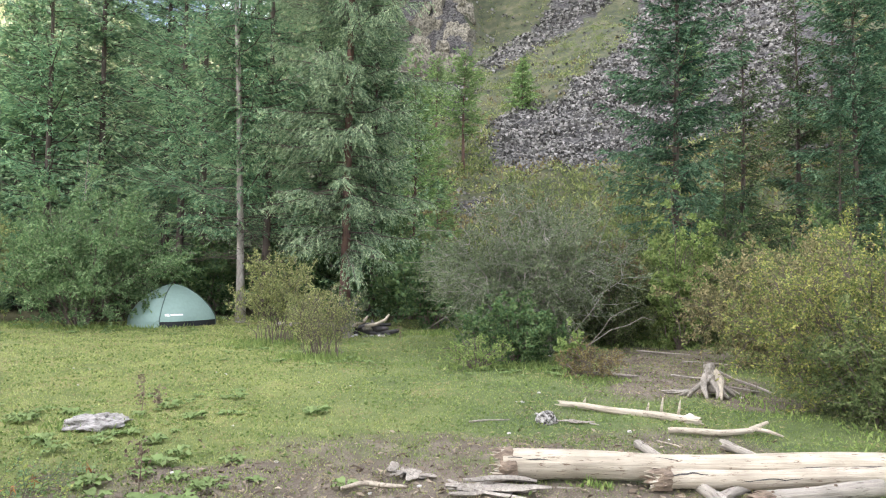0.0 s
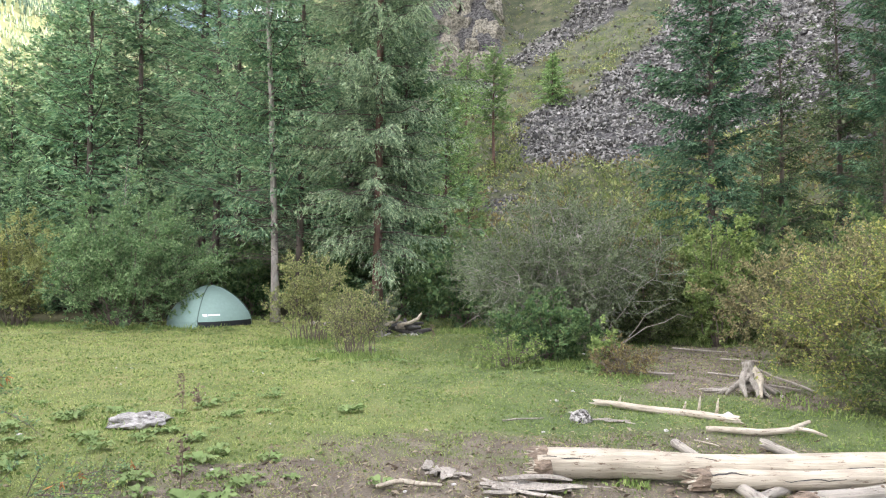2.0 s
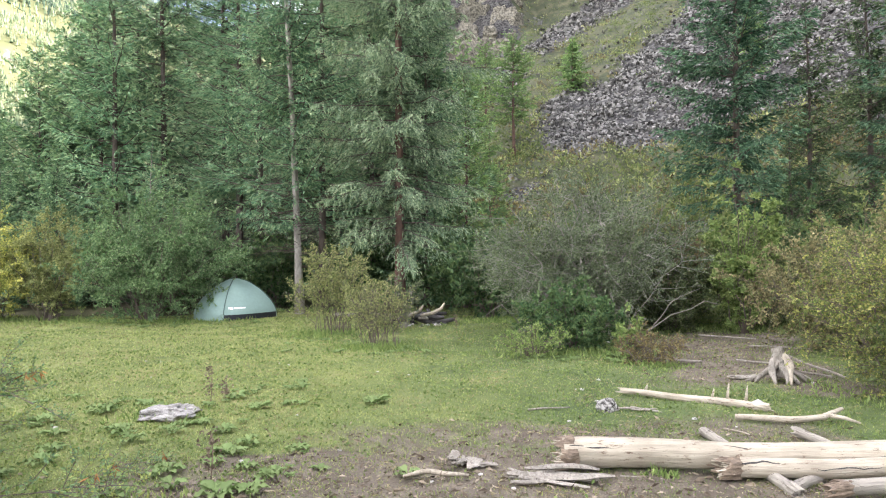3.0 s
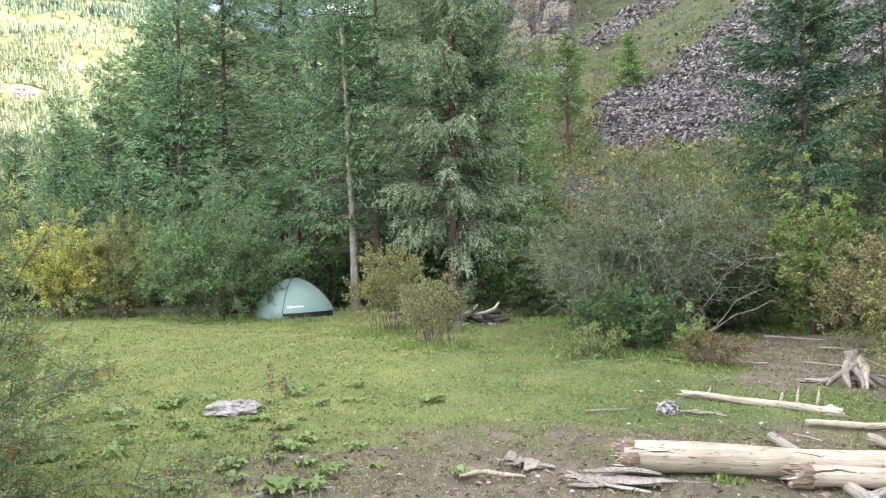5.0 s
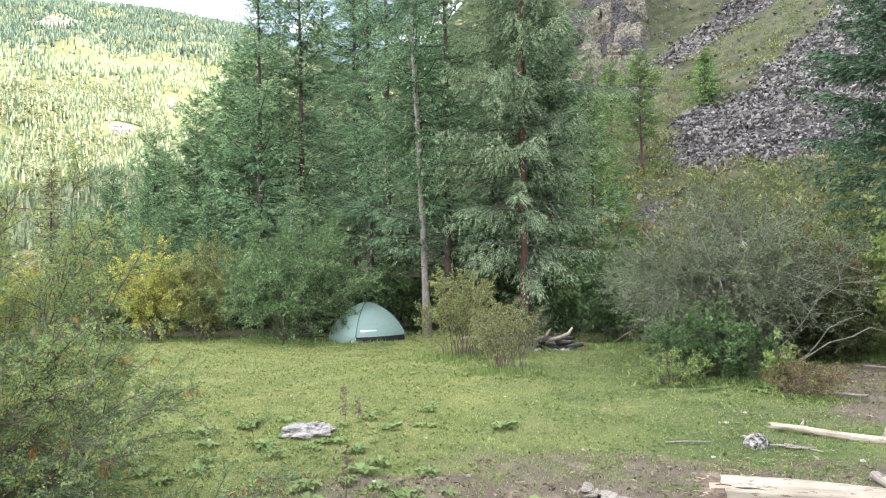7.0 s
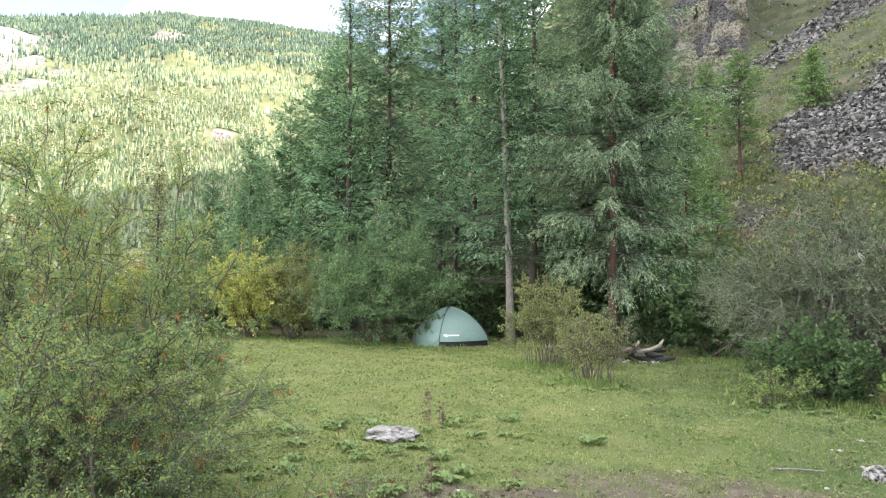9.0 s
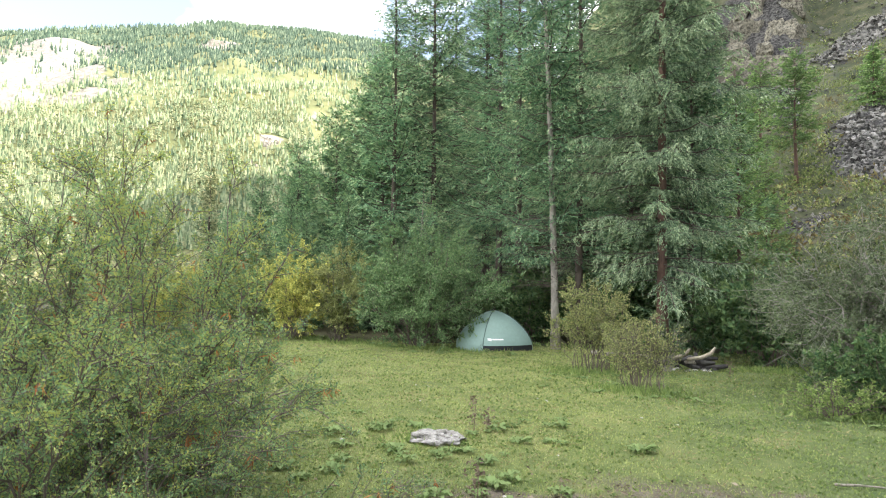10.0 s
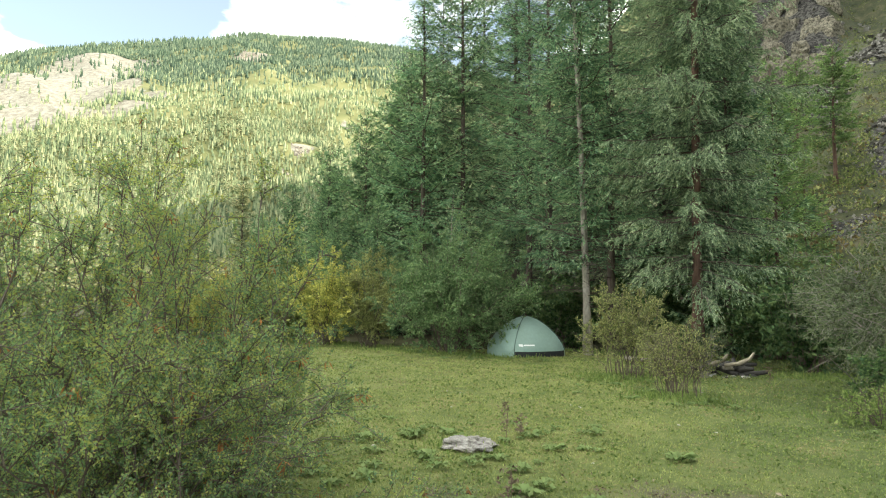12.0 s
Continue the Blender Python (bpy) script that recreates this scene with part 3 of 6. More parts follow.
def make_chips():
    """Wood chips, dead leaves and grit on the bare earth."""
    rng = np.random.default_rng(47)
    n = 30000
    d, az = 3.6 + 10 * rng.random(n) ** 1.2, np.radians(rng.uniform(-40, 34, n))
    x, y = d * np.sin(az), d * np.cos(az)
    keep = dirt_at(x, y) + 0.3 * lumps(x, y, 0.6, 2) > rng.uniform(0.2, 0.9, n)
    x, y = x[keep], y[keep]
    k = len(x)
    p = np.stack([x, y, height(x, y) + 0.004], 1)
    long = 0.012 + 0.085 * rng.random(k) ** 4
    v, f = blades(p, np.stack([rng.normal(size=k), rng.normal(size=k), rng.uniform(-0.05, 0.25, k)], 1), long, 0.006 + long * 0.25, rng, fold=0.5)
    tagged(new("wood_chips", solid("wood_chips", v, [f], [CHIPS])), "wood chips and dead leaves strewn on the bare earth", "litter", kind="stuff")


make_chips()


def stones_mesh(name, p, size, rng, mat):
    """Many angular stones in one mesh."""
    cube = np.array([(sx, sy, sz) for sx in (-1, 1) for sy in (-1, 1) for sz in (-1, 1)], float)
    quads = np.array([(0, 1, 3, 2), (4, 6, 7, 5), (0, 4, 5, 1), (2, 3, 7, 6), (0, 2, 6, 4), (1, 5, 7, 3)])
    n = len(p)
    v = cube[None] * rng.uniform(0.45, 1.1, (n, 8, 3)) * (size[:, None] * rng.uniform(0.5, 1.3, (n, 3)))[:, None]
    q, _ = np.linalg.qr(rng.normal(size=(n, 3, 3)))
    v = np.einsum("nij,nkj->nki", q, v) * 0.5 + p[:, None]
    f = (quads[None, :5] + 8 * np.arange(n)[:, None, None]).reshape(-1, 4)
    return solid(name, v.reshape(-1, 3), [f], [mat])


def make_scree():
    rng = np.random.default_rng(5)
    x, y = rng.uniform(2, 72, 620000), rng.uniform(34, 130, 620000)
    ok = np.zeros(len(x), bool)
    for poly in SCREE_AREAS:
        ok |= inside(x + rng.normal(0, 0.7, len(x)), y + rng.normal(0, 0.7, len(x)), poly)
    ok |= (rng.random(len(x)) < 0.16 * (lumps(x, y, 7, 3) + 0.7 * lumps(x, y, 2.6, 1) > 0.35)) & (np.hypot(x, y) > 44)
    ok &= (rng.random(len(x)) < np.clip(50 / np.hypot(x, y), 0, 1) ** 2) & (np.arctan2(x, y) < 0.58)
    x, y = x[ok][:34000], y[ok][:34000]
    size = 0.215 * np.exp(rng.normal(0, 0.25, len(x))) * (np.hypot(x, y) / 55) ** 0.8
    p = np.stack([x, y, height(x, y) + size * 0.15], 1)
    tagged(new("scree", stones_mesh("scree", p, size, rng, SCREE)), "grey angular scree stones covering the steep hillside", "scree", kind="stuff")


make_scree()


def slab(name, size, seed, mat=None):
    """A cracked block of rock with flat faces and ledges."""
    rng = random.Random(seed)
    bm = bmesh.new()
    bmesh.ops.create_cube(bm, size=1.6)
    bmesh.ops.subdivide_edges(bm, edges=bm.edges[:], cuts=9, use_grid_fill=True)
    off = Vector((rng.uniform(-50, 50), rng.uniform(-50, 50), rng.uniform(-50, 50)))
    for v in bm.verts:
        c = Vector((v.co.x * size[0], v.co.y * size[1], v.co.z * size[2]))
        cell = noise.cell_vector(c * 0.55 + off)
        k = 0.30 * noise.noise(c * 0.35 + off) + 0.16 * noise.noise(c * 1.1 + off)
        v.co = c * (1 + k) * (1 - 0.16 * max(0, v.co.z)) + (cell - Vector((0.5, 0.5, 0.5))) * 0.55
    me = bpy.data.meshes.new(name)
    bm.to_mesh(me)
    bm.free()
    me.materials.append(mat or CRAG)
    return me


def make_crag():
    rng = np.random.default_rng(9)
    root = tagged(new("crag"), "weathered grey rock face above the scree", "crag")
    for k in range(64):
        az, d = radians(rng.uniform(-3.5, 6.0)), rng.uniform(84, 102)
        x, y = d * math.sin(az), d * math.cos(az)
        me = slab("rock_block", (rng.uniform(0.8, 2.2), rng.uniform(0.8, 1.7), rng.uniform(1.2, 3.8)), 40 + k % 30)
        ob = part("rock_block", me, root)
        ob.location = (x, y, float(height(x, y)) - 1.2)
        ob.rotation_euler = (rng.normal(0, 0.15), rng.normal(0, 0.2), rng.random() * 6)


make_crag()


def make_far_crag():
    """Broken rock high in the mountain forest and in the sunny wood at its foot."""
    rng = np.random.default_rng(19)
    for cx, cy, wide, tall, count, label in ((-436, 462, 20, 4.5, 16, "grey broken rock band high in the mountain forest"), (-155, 193, 5.0, 0.9, 22, "pale rock outcrop in the sunny wood"), (-153, 180, 3, 1.0, 10, "small pale rock outcrop in the sunny wood")):
        root = tagged(new("rock_outcrop"), label, "rock")
        for k in range(count):
            x, y = cx + rng.normal(0, wide * 0.55), cy + rng.normal(0, wide * 0.35)
            ob = part("rock_block", slab("rock_block", (tall * rng.uniform(0.5, 1.0), tall * 0.5, tall * rng.uniform(0.3, 0.9)), 90 + k, OUTCROP), root)
            ob.location = (x, y, float(height(x, y)) - 0.25 * tall)
            ob.rotation_euler = (rng.normal(0, 0.2), rng.normal(0, 0.2), rng.random() * 6)


make_far_crag()


def make_far_forest():
    """The conifers of the mountain, too many to count."""
    rng = np.random.default_rng(11)
    n = 62000
    d = np.where(rng.random(n) < 0.62, 140 / (1 - rng.uniform(0.14, 0.862, n)), rng.uniform(480, 1015, n))
    az = np.radians(rng.uniform(-66, -19, n))
    x, y = d * np.sin(az), d * np.cos(az)
    ok = lumps(x, y, 60, 1) + 0.5 * lumps(x, y, 23, 4) > rng.uniform(-1.3, -0.5, n)
    for bx, by, br in ((-446, 279, 58), (-536, 378, 38), (-495, 328, 50), (-600, 376, 22), (-390, 240, 42), (-330, 188, 30), (-335, 266, 13), (-293, 222, 11), (-436, 462, 18), (-157, 195, 8), (-186, 265, 6), (-150, 176, 6)):
        ok &= (np.hypot(x - bx, y - by) > br * rng.uniform(0.6, 1.3, n)) | (rng.random(n) < 0.22 * (lumps(x, y, 17, 2) > 0.0))
    x, y, d = x[ok][:42000], y[ok][:42000], d[ok][:42000]
    n = len(x)
    z = height(x, y)
    tall = rng.uniform(0.7, 1.3, n) * (2.0 + 0.0072 * d) * (0.85 + 0.25 * lumps(x, y, 120, 7))
    wide = tall * rng.uniform(0.13, 0.21, n)
    vs, fs, at = [], [], 0
    for low, high, w in ((0.05, 0.7, 1.0), (0.42, 1.0, 0.68)):
        q = np.arange(5) * 1.2566 + rng.random((n, 1)) * 6
        rr = (wide * w)[:, None] * rng.uniform(0.55, 1.25, (n, 5))
        ring = np.stack([x[:, None] + rr * np.cos(q), y[:, None] + rr * np.sin(q), (z + tall * low)[:, None] + rng.uniform(-0.08, 0.08, (n, 5)) * tall[:, None]], -1)
        tip = np.stack([x, y, z + tall * high], -1)[:, None]
        vs.append(np.concatenate([ring, tip], 1).reshape(-1, 3))
        base = at + 6 * np.arange(n)[:, None, None]
        k = np.arange(5)
        fs.append((base + np.stack([k, (k + 1) % 5, np.full(5, 5)], -1)[None]).reshape(-1, 3))
        at += 6 * n
    # dark pines cover the top of the mountain, yellow-green larches its flank
    up = np.degrees(np.arctan2(z, np.hypot(x, y)))
    line = np.interp(np.degrees(np.arctan2(x, y)), [-70, -58, -43, -30, -20], [14.5, 16.2, 18.2, 19.6, 17.0])
    high = np.tile(np.repeat(up > line + 0.7 * lumps(x, y, 80, 4) + rng.normal(0, 0.7, n), 5), 2)
    f = np.concatenate(fs)
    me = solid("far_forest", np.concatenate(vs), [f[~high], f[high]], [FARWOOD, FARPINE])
    tagged(new("far_forest", me), "sunlit conifer forest covering the mountain", "forest", kind="stuff")


make_far_forest()


def make_foot_forest():
    """The nearer conifers at the mountain's foot, each a cone of drooping sprays."""
    rng = np.random.default_rng(13)
    n = 1700
    d = 88 + 235 * rng.random(n) ** 0.8
    az = np.radians(rng.uniform(-78, -18, n))
    x, y = d * np.sin(az), d * np.cos(az)
    ok = (lumps(x, y, 40, 2) > -0.8) & (np.hypot(x + 157, y - 195) > 9) & (np.hypot(x + 150, y - 176) > 6)
    x, y = x[ok], y[ok]
    n, per = len(x), 52
    tall, base = rng.uniform(4.0, 10.5, n), height(x, y)
    cx, cy, cz, ct = (np.repeat(a, per) for a in (x, y, base, tall))
    k = len(cx)
    u, q = rng.random(k) ** 1.25 * 0.97 + 0.03, rng.random(k) * 6.283
    out = np.stack([np.cos(q), np.sin(q), np.zeros(k)], 1)
    r = ct * 0.17 * (1.02 - u) * rng.uniform(0.0, 0.7, k)
    p = np.stack([cx, cy, cz + u * ct], 1) + out * r[:, None]
    long = ct * (0.04 + 0.12 * (1 - u)) * rng.uniform(0.7, 1.3, k)
    v, f = blades(p, out + np.stack([np.zeros(k), np.zeros(k), 0.9 * u - 0.45], 1) + rng.normal(0, 0.25, (k, 3)), long, long * 0.5, rng)
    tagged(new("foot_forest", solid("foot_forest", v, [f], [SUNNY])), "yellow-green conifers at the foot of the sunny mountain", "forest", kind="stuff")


make_foot_forest()


def make_scrub():
    """Low bushes and tall dry grass on the turf of the hillside."""
    rng = np.random.default_rng(23)
    n = 18000
    d, az = 27 + 105 * rng.random(n) ** 1.3, np.radians(rng.uniform(-6, 46, n))
    x, y = d * np.sin(az), d * np.cos(az)
    ok = (lumps(x, y, 9, 2) + 0.7 * lumps(x, y, 3.3, 1) > -0.6)
    for poly in SCREE_AREAS:
        ok &= ~inside(x, y, poly) | (rng.random(n) < 0.01)
    ok &= ~((np.abs(np.degrees(az) - 1) < 5) & (d > 82))
    x, y, d = x[ok], y[ok], d[ok]
    size = (0.22 + 0.9 * rng.random(len(x)) ** 2.5) * np.clip(1.5 - d / 140, 0.6, 1.3)
    kind = np.clip(lumps(x, y, 16, 6) * 1.2 + rng.normal(0, 0.5, len(x)), -2, 2)
    kind = kind + 0.55 * ((d > 30) & (d < 47))
    for name, mat, pick, label in (("dry_scrub", RUST, kind > 0.8, "brown dry scrub on the hillside"), ("green_scrub", OLIVE, kind < 0.35, "olive scrub on the hillside"), ("yellow_scrub", PALEOLIVE, (kind >= 0.35) & (kind <= 0.8), "pale olive scrub on the hillside")):
        per = 19
        cx, cy, cs = (np.repeat(a[pick], per) for a in (x, y, size))
        k = len(cx)
        q = rng.normal(size=(k, 3))
        q = q / np.linalg.norm(q, axis=1, keepdims=True) * rng.random((k, 1)) ** 0.4
        p = np.stack([cx + q[:, 0] * cs, cy + q[:, 1] * cs, height(cx, cy) + np.abs(q[:, 2]) * cs * 0.9], 1)
        long = 0.20 * cs * rng.uniform(0.6, 1.4, k) + 0.05
        v, f = blades(p, q + np.array([0, 0, 0.5]) + rng.normal(0, 0.5, (k, 3)), long, long * 0.5, rng)
        tagged(new(name, solid(name, v, [f], [mat])), label, "scrub", kind="stuff")


make_scrub()


# ---- conifers ----
def conifer(seed, tall, spread, bare, leaf, bark, droop=0.25, gap=0.36, per=5.5, sprig=0.15, thick=0.045, twigs=0.15, trunk=0.16, sparse=0.0, lean=(0, 0), dead=0, hang=0.35, shape=0.85, fill=2.6, fine=False, flat=False, label=""):
    """A conifer at the origin: a tapered trunk, limbs in uneven whorls, and a crown of needle sprigs."""
    rng = np.random.default_rng(seed)
    h = np.linspace(0, 1, 14)
    sway = 0.04 * np.sin(h[:, None] * np.array([5.0, 4.0]) + rng.random(2) * 6)
    axis = np.concatenate([h[:, None] * np.array(lean) * tall + sway * h[:, None] * 3, h[:, None] * tall], 1)
    rad = trunk * (1 - 0.93 * h) * (1 + 0.5 * np.exp(-h * 40))
    root = new("conifer_tree")
    axis[0, 2] = -0.1
    part("trunk", solid("trunk", *(lambda v, a, b: (v, [a, b], [bark]))(*tube(axis, rad, 10, rough=0.05, rng=rng)), smooth=True), root)

    def core(z):
        return np.stack([np.interp(z, axis[:, 2], axis[:, i]) for i in range(3)], -1)

    wood_a, wood_b, wood_r, leaf_p, leaf_d, leaf_l, leaf_w = [], [], [], [], [], [], []
    z = bare
    while z < tall * 0.985:
        k = (z - bare) / (tall - bare)
        for _ in range(max(2, rng.poisson(per)) if k < 0.9 else 4):
            if rng.random() < sparse:
                continue
            inner = rng.random() < (0.36 if flat else 0.42)
            full = spread * (1 - k) ** shape * (0.75 + 0.25 * min(1, k * 5)) + 0.12
            long = full * (rng.uniform(0.25, 0.5) if inner else rng.uniform(0.65, 1.12))
            az = rng.random() * 6.283
            rise = -droop * (1 - k) + 0.45 * k + rng.normal(0, 0.05 if flat else 0.10)
            out = np.array([math.cos(az), math.sin(az), 0.0])
            s = np.linspace(0, 1, 6 if fine or tall > 22 else 4)
            start = core(np.array([z + rng.uniform(-0.1, 0.1) + (0.45 * rng.normal() if flat and inner else 0)]))[0]
            line = start + out * (long * s)[:, None] + np.array([0, 0, 1.0]) * (long * (rise * s + (0.22 * (1 - k)) * s ** 3))[:, None]
            line[1:] += rng.normal(0, 0.02 * long, (len(s) - 1, 3))
            wood_a.append(line[:-1]), wood_b.append(line[1:])
            wood_r.append((0.006 + 0.011 * long) * (1 - 0.8 * s[:-1]))
            m = max(3, int(long * (0.9 if z < 13 else 0.6) / twigs))
            u = np.sort(rng.uniform(0.12 if flat and not inner else 0.03, 1.0, 2 * m))
            base = np.stack([np.interp(u, s, line[:, i]) for i in range(3)], 1)
            sgn = np.where(np.arange(2 * m) % 2, 1, -1)[:, None]
            along = unit(np.gradient(line, axis=0))[np.clip((u * (len(s) - 1)).astype(int), 0, len(s) - 1)]
            side = np.cross(along, [0, 0, 1.0]) * sgn
            td = unit(along * 0.75 + side * rng.uniform(0.4, 1.0, (2 * m, 1)) + np.array([0, 0, -hang]) * rng.uniform(0.2, 1.6, (2 * m, 1)) + rng.normal(0, 0.12, (2 * m, 3)))
            tl = (0.12 + 0.38 * long * (1.05 - u) ** 0.8 * np.minimum(1, 0.25 + u * 2.5)) * rng.uniform(0.6, 1.2, 2 * m)
            tip = base + td * tl[:, None]
            if fine:
                wood_a.append(base), wood_b.append(tip), wood_r.append(np.full(2 * m, 0.0035))
            cnt = np.maximum(2, (tl / sprig * fill).astype(int))
            idx = np.repeat(np.arange(2 * m), cnt)
            w = rng.random(len(idx))
            leaf_p.append(base[idx] + td[idx] * (tl[idx] * w)[:, None])
            leaf_d.append(td[idx] + rng.normal(0, 0.34 if flat else 0.28, (len(idx), 3)) + np.array([0, 0, -hang * 0.4]) * w[:, None])
            leaf_l.append(sprig * rng.uniform(0.6, 1.25, len(idx)))
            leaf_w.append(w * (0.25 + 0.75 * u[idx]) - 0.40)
        z += gap * rng.uniform(0.6, 1.3) * (1 - 0.5 * k)
    for _ in range(dead):
        zz, az, long = rng.uniform(0.25 * bare + 0.6, bare + 1.0), rng.random() * 6.283, rng.uniform(0.5, 1.7)
        a = core(np.array([zz]))[0]
        mid = a + np.array([math.cos(az), math.sin(az), rng.uniform(-0.1, 0.25)]) * long * 0.55
        end = mid + np.array([math.cos(az + 0.3), math.sin(az + 0.3), rng.uniform(-0.5, 0.1)]) * long * 0.5
        wood_a.append(np.array([a, mid])), wood_b.append(np.array([mid, end])), wood_r.append(np.array([0.014, 0.008]))
        for _ in range(4):
            q = mid + (end - mid) * rng.random()
            wood_a.append(q[None]), wood_b.append((q + rng.normal(0, 0.22, 3))[None]), wood_r.append(np.array([0.005]))
    a, b, r = np.concatenate(wood_a), np.concatenate(wood_b), np.concatenate(wood_r)
    v, f = sticks(a, b, r, r * 0.6)
    tagged(part("branchwork", solid("branchwork", v, [f], [DARKBARK]), root), kind="stuff")
    p, dr, ll = np.concatenate(leaf_p), np.concatenate(leaf_d), np.concatenate(leaf_l)
    v, f = blades(p, dr, ll, thick * rng.uniform(0.7, 1.3, len(p)), rng, level=0.35 if flat else 0.55)
    me = solid("crown", v, [f], [leaf])
    me.attributes.new("age_and_light", "FLOAT", "POINT").data.foreach_set("value", np.repeat(np.concatenate(leaf_w), 4).astype(np.float32))
    tagged(part("crown", me, root), kind="stuff")
    return tagged(root, label, "tree")


def plume_tree(seed, tall, spread, bare, leaf, bark, gap=0.65, boughs=7, sag=0.30, lift=0.2, rise=0.05, sprig=0.10, thick=0.024, pitch=0.08, fill=3.4, hang=0.7, side=0.30, trunk=0.16, lean=(0, 0), shape=0.8, dead=10, coarse=12.5, inner=0.16, rough=0.12, clump=0.0, label=""):
    """A dense conifer at the origin: separate drooping boughs, each a plume of hanging twigs set with needle sprigs."""
    rng = np.random.default_rng(seed)
    h = np.linspace(0, 1, 16)
    sway = 0.04 * np.sin(h[:, None] * np.array([5.0, 4.0]) + rng.random(2) * 6)
    axis = np.concatenate([h[:, None] * np.array(lean) * tall + sway * h[:, None] * 2, h[:, None] * tall], 1)
    rad = trunk * (1 - 0.93 * h) * (1 + 0.45 * np.exp(-h * 40))
    root = new("conifer_tree")
    axis[0, 2] = -0.1
    part("trunk", solid("trunk", *(lambda v, a, b: (v, [a, b], [bark]))(*tube(axis, rad, 12, rough=0.05, rng=rng)), smooth=True), root)

    def core(z):
        return np.array([np.interp(z, axis[:, 2], axis[:, i]) for i in range(3)])

    wood_a, wood_b, wood_r, leaf_p, leaf_d, leaf_l, leaf_t, leaf_f = [], [], [], [], [], [], [], []
    z, turn = bare, rng.random() * 6.283
    down = np.array([0, 0, -1.0])
    while z < tall * 0.985:
        k = (z - bare) / (tall - bare)
        far = 1.0 if z < coarse else 2.2
        n = boughs if k < 0.85 else 5
        for i in range(n):
            turn += 2.39996
            az = turn + rng.normal(0, 0.25)
            full = spread * (1 - k) ** shape * (0.68 + 0.32 * min(1, k * 6)) + 0.15
            short = rng.random() < 0.4
            long = full * (rng.uniform(0.22, 0.55) if short else rng.uniform(0.72, 1.12))
            out = np.array([math.cos(az), math.sin(az), 0.0])
            s = np.linspace(0, 1, 7)
            tilt = rng.normal(0, rough)
            start = core(z + rng.uniform(-0.45, 0.45) * gap * (1.6 if short else 1))
            drop = (rise + tilt + 0.55 * k) * s - sag * (1 - 0.7 * k) * s ** 1.7 + lift * (1 - 0.5 * k) * s ** 3.5
            line = start + out * (long * s)[:, None] - down * (long * drop)[:, None]
            line[1:] += rng.normal(0, 0.018 * long, (6, 3))
            wood_a.append(line[:-1]), wood_b.append(line[1:]), wood_r.append((0.007 + 0.010 * long) * (1.05 - s[:-1]))
            m = max(3, int(long * (1 - inner) / (pitch * far) * (2.3 if short else 1)))
            u = np.sort(np.concatenate([rng.uniform(0.04 if short else inner, 1.0, 2 * m), rng.uniform(0.8, 1.0, 2)]))
            if clump:
                u = np.clip(u + clump * np.sin(u * long * 14 + turn), inner, 1)
            q = len(u)
            base = np.stack([np.interp(u, s, line[:, j]) for j in range(3)], 1)
            along = unit(np.gradient(line, axis=0))[np.clip((u * 6).astype(int), 0, 6)]
            sgn = np.where(np.arange(q) % 2, 1.0, -1.0)[:, None] * rng.uniform(0.15, 1.0, (q, 1))
            td = unit(along * 0.7 + np.cross(along, down) * sgn + down * hang * rng.uniform(0.1, 0.9, (q, 1)) + rng.normal(0, 0.1, (q, 3)))
            tl = (0.10 + side * long * (1.06 - u) ** 0.75 * np.minimum(1, 0.35 + u * 1.8)) * rng.uniform(0.55, 1.2, q)
            fall = down * (hang * 0.55 * tl * rng.uniform(0.4, 1.3, q))[:, None]
            cnt = np.maximum(2, (tl / (sprig * far) * fill).astype(int))
            idx = np.repeat(np.arange(q), cnt)
            w = rng.random(len(idx))
            leaf_p.append(base[idx] + td[idx] * (tl[idx] * w)[:, None] + fall[idx] * (w ** 2)[:, None])
            leaf_d.append(td[idx] + fall[idx] / tl[idx][:, None] * w[:, None] * 1.5 + rng.normal(0, 0.33, (len(idx), 3)))
            leaf_l.append(sprig * far ** 0.8 * rng.uniform(0.6, 1.25, len(idx)))
            leaf_t.append(thick * far ** 0.8 * rng.uniform(0.7, 1.3, len(idx)))
            # tips lighter; short inner boughs carry the crown's inner shade in their tone
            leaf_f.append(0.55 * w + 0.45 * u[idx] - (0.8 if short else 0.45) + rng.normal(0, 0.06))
            if far == 1.0:
                wood_a.append(base), wood_b.append(base + td * (tl * 0.55)[:, None]), wood_r.append(np.full(q, 0.004))
        z += gap * rng.uniform(0.7, 1.3) * (1 - 0.45 * k)
    for _ in range(dead):
        zz, az, long = rng.uniform(0.3 * bare + 0.5, bare + 3.5), rng.random() * 6.283, rng.uniform(0.5, 1.6)
        a = core(zz)
        mid = a + np.array([math.cos(az), math.sin(az), rng.uniform(-0.15, 0.15)]) * long * 0.55
        end = mid + np.array([math.cos(az + 0.3), math.sin(az + 0.3), rng.uniform(-0.5, 0.1)]) * long * 0.5
        wood_a.append(np.array([a, mid])), wood_b.append(np.array([mid, end])), wood_r.append(np.array([0.014, 0.008]))
        for _ in range(5):
            q = mid + (end - mid) * rng.random()
            wood_a.append(q[None]), wood_b.append((q + rng.normal(0, 0.22, 3))[None]), wood_r.append(np.array([0.005]))
    a, b, r = np.concatenate(wood_a), np.concatenate(wood_b), np.concatenate(wood_r)
    v, f = sticks(a, b, r, r * 0.6)
    tagged(part("branchwork", solid("branchwork", v, [f], [DARKBARK]), root), kind="stuff")
    p, dr, ll = np.concatenate(leaf_p), np.concatenate(leaf_d), np.concatenate(leaf_l)
    v, f = blades(p, dr, ll, np.concatenate(leaf_t), rng)
    me = solid("crown", v, [f], [leaf])
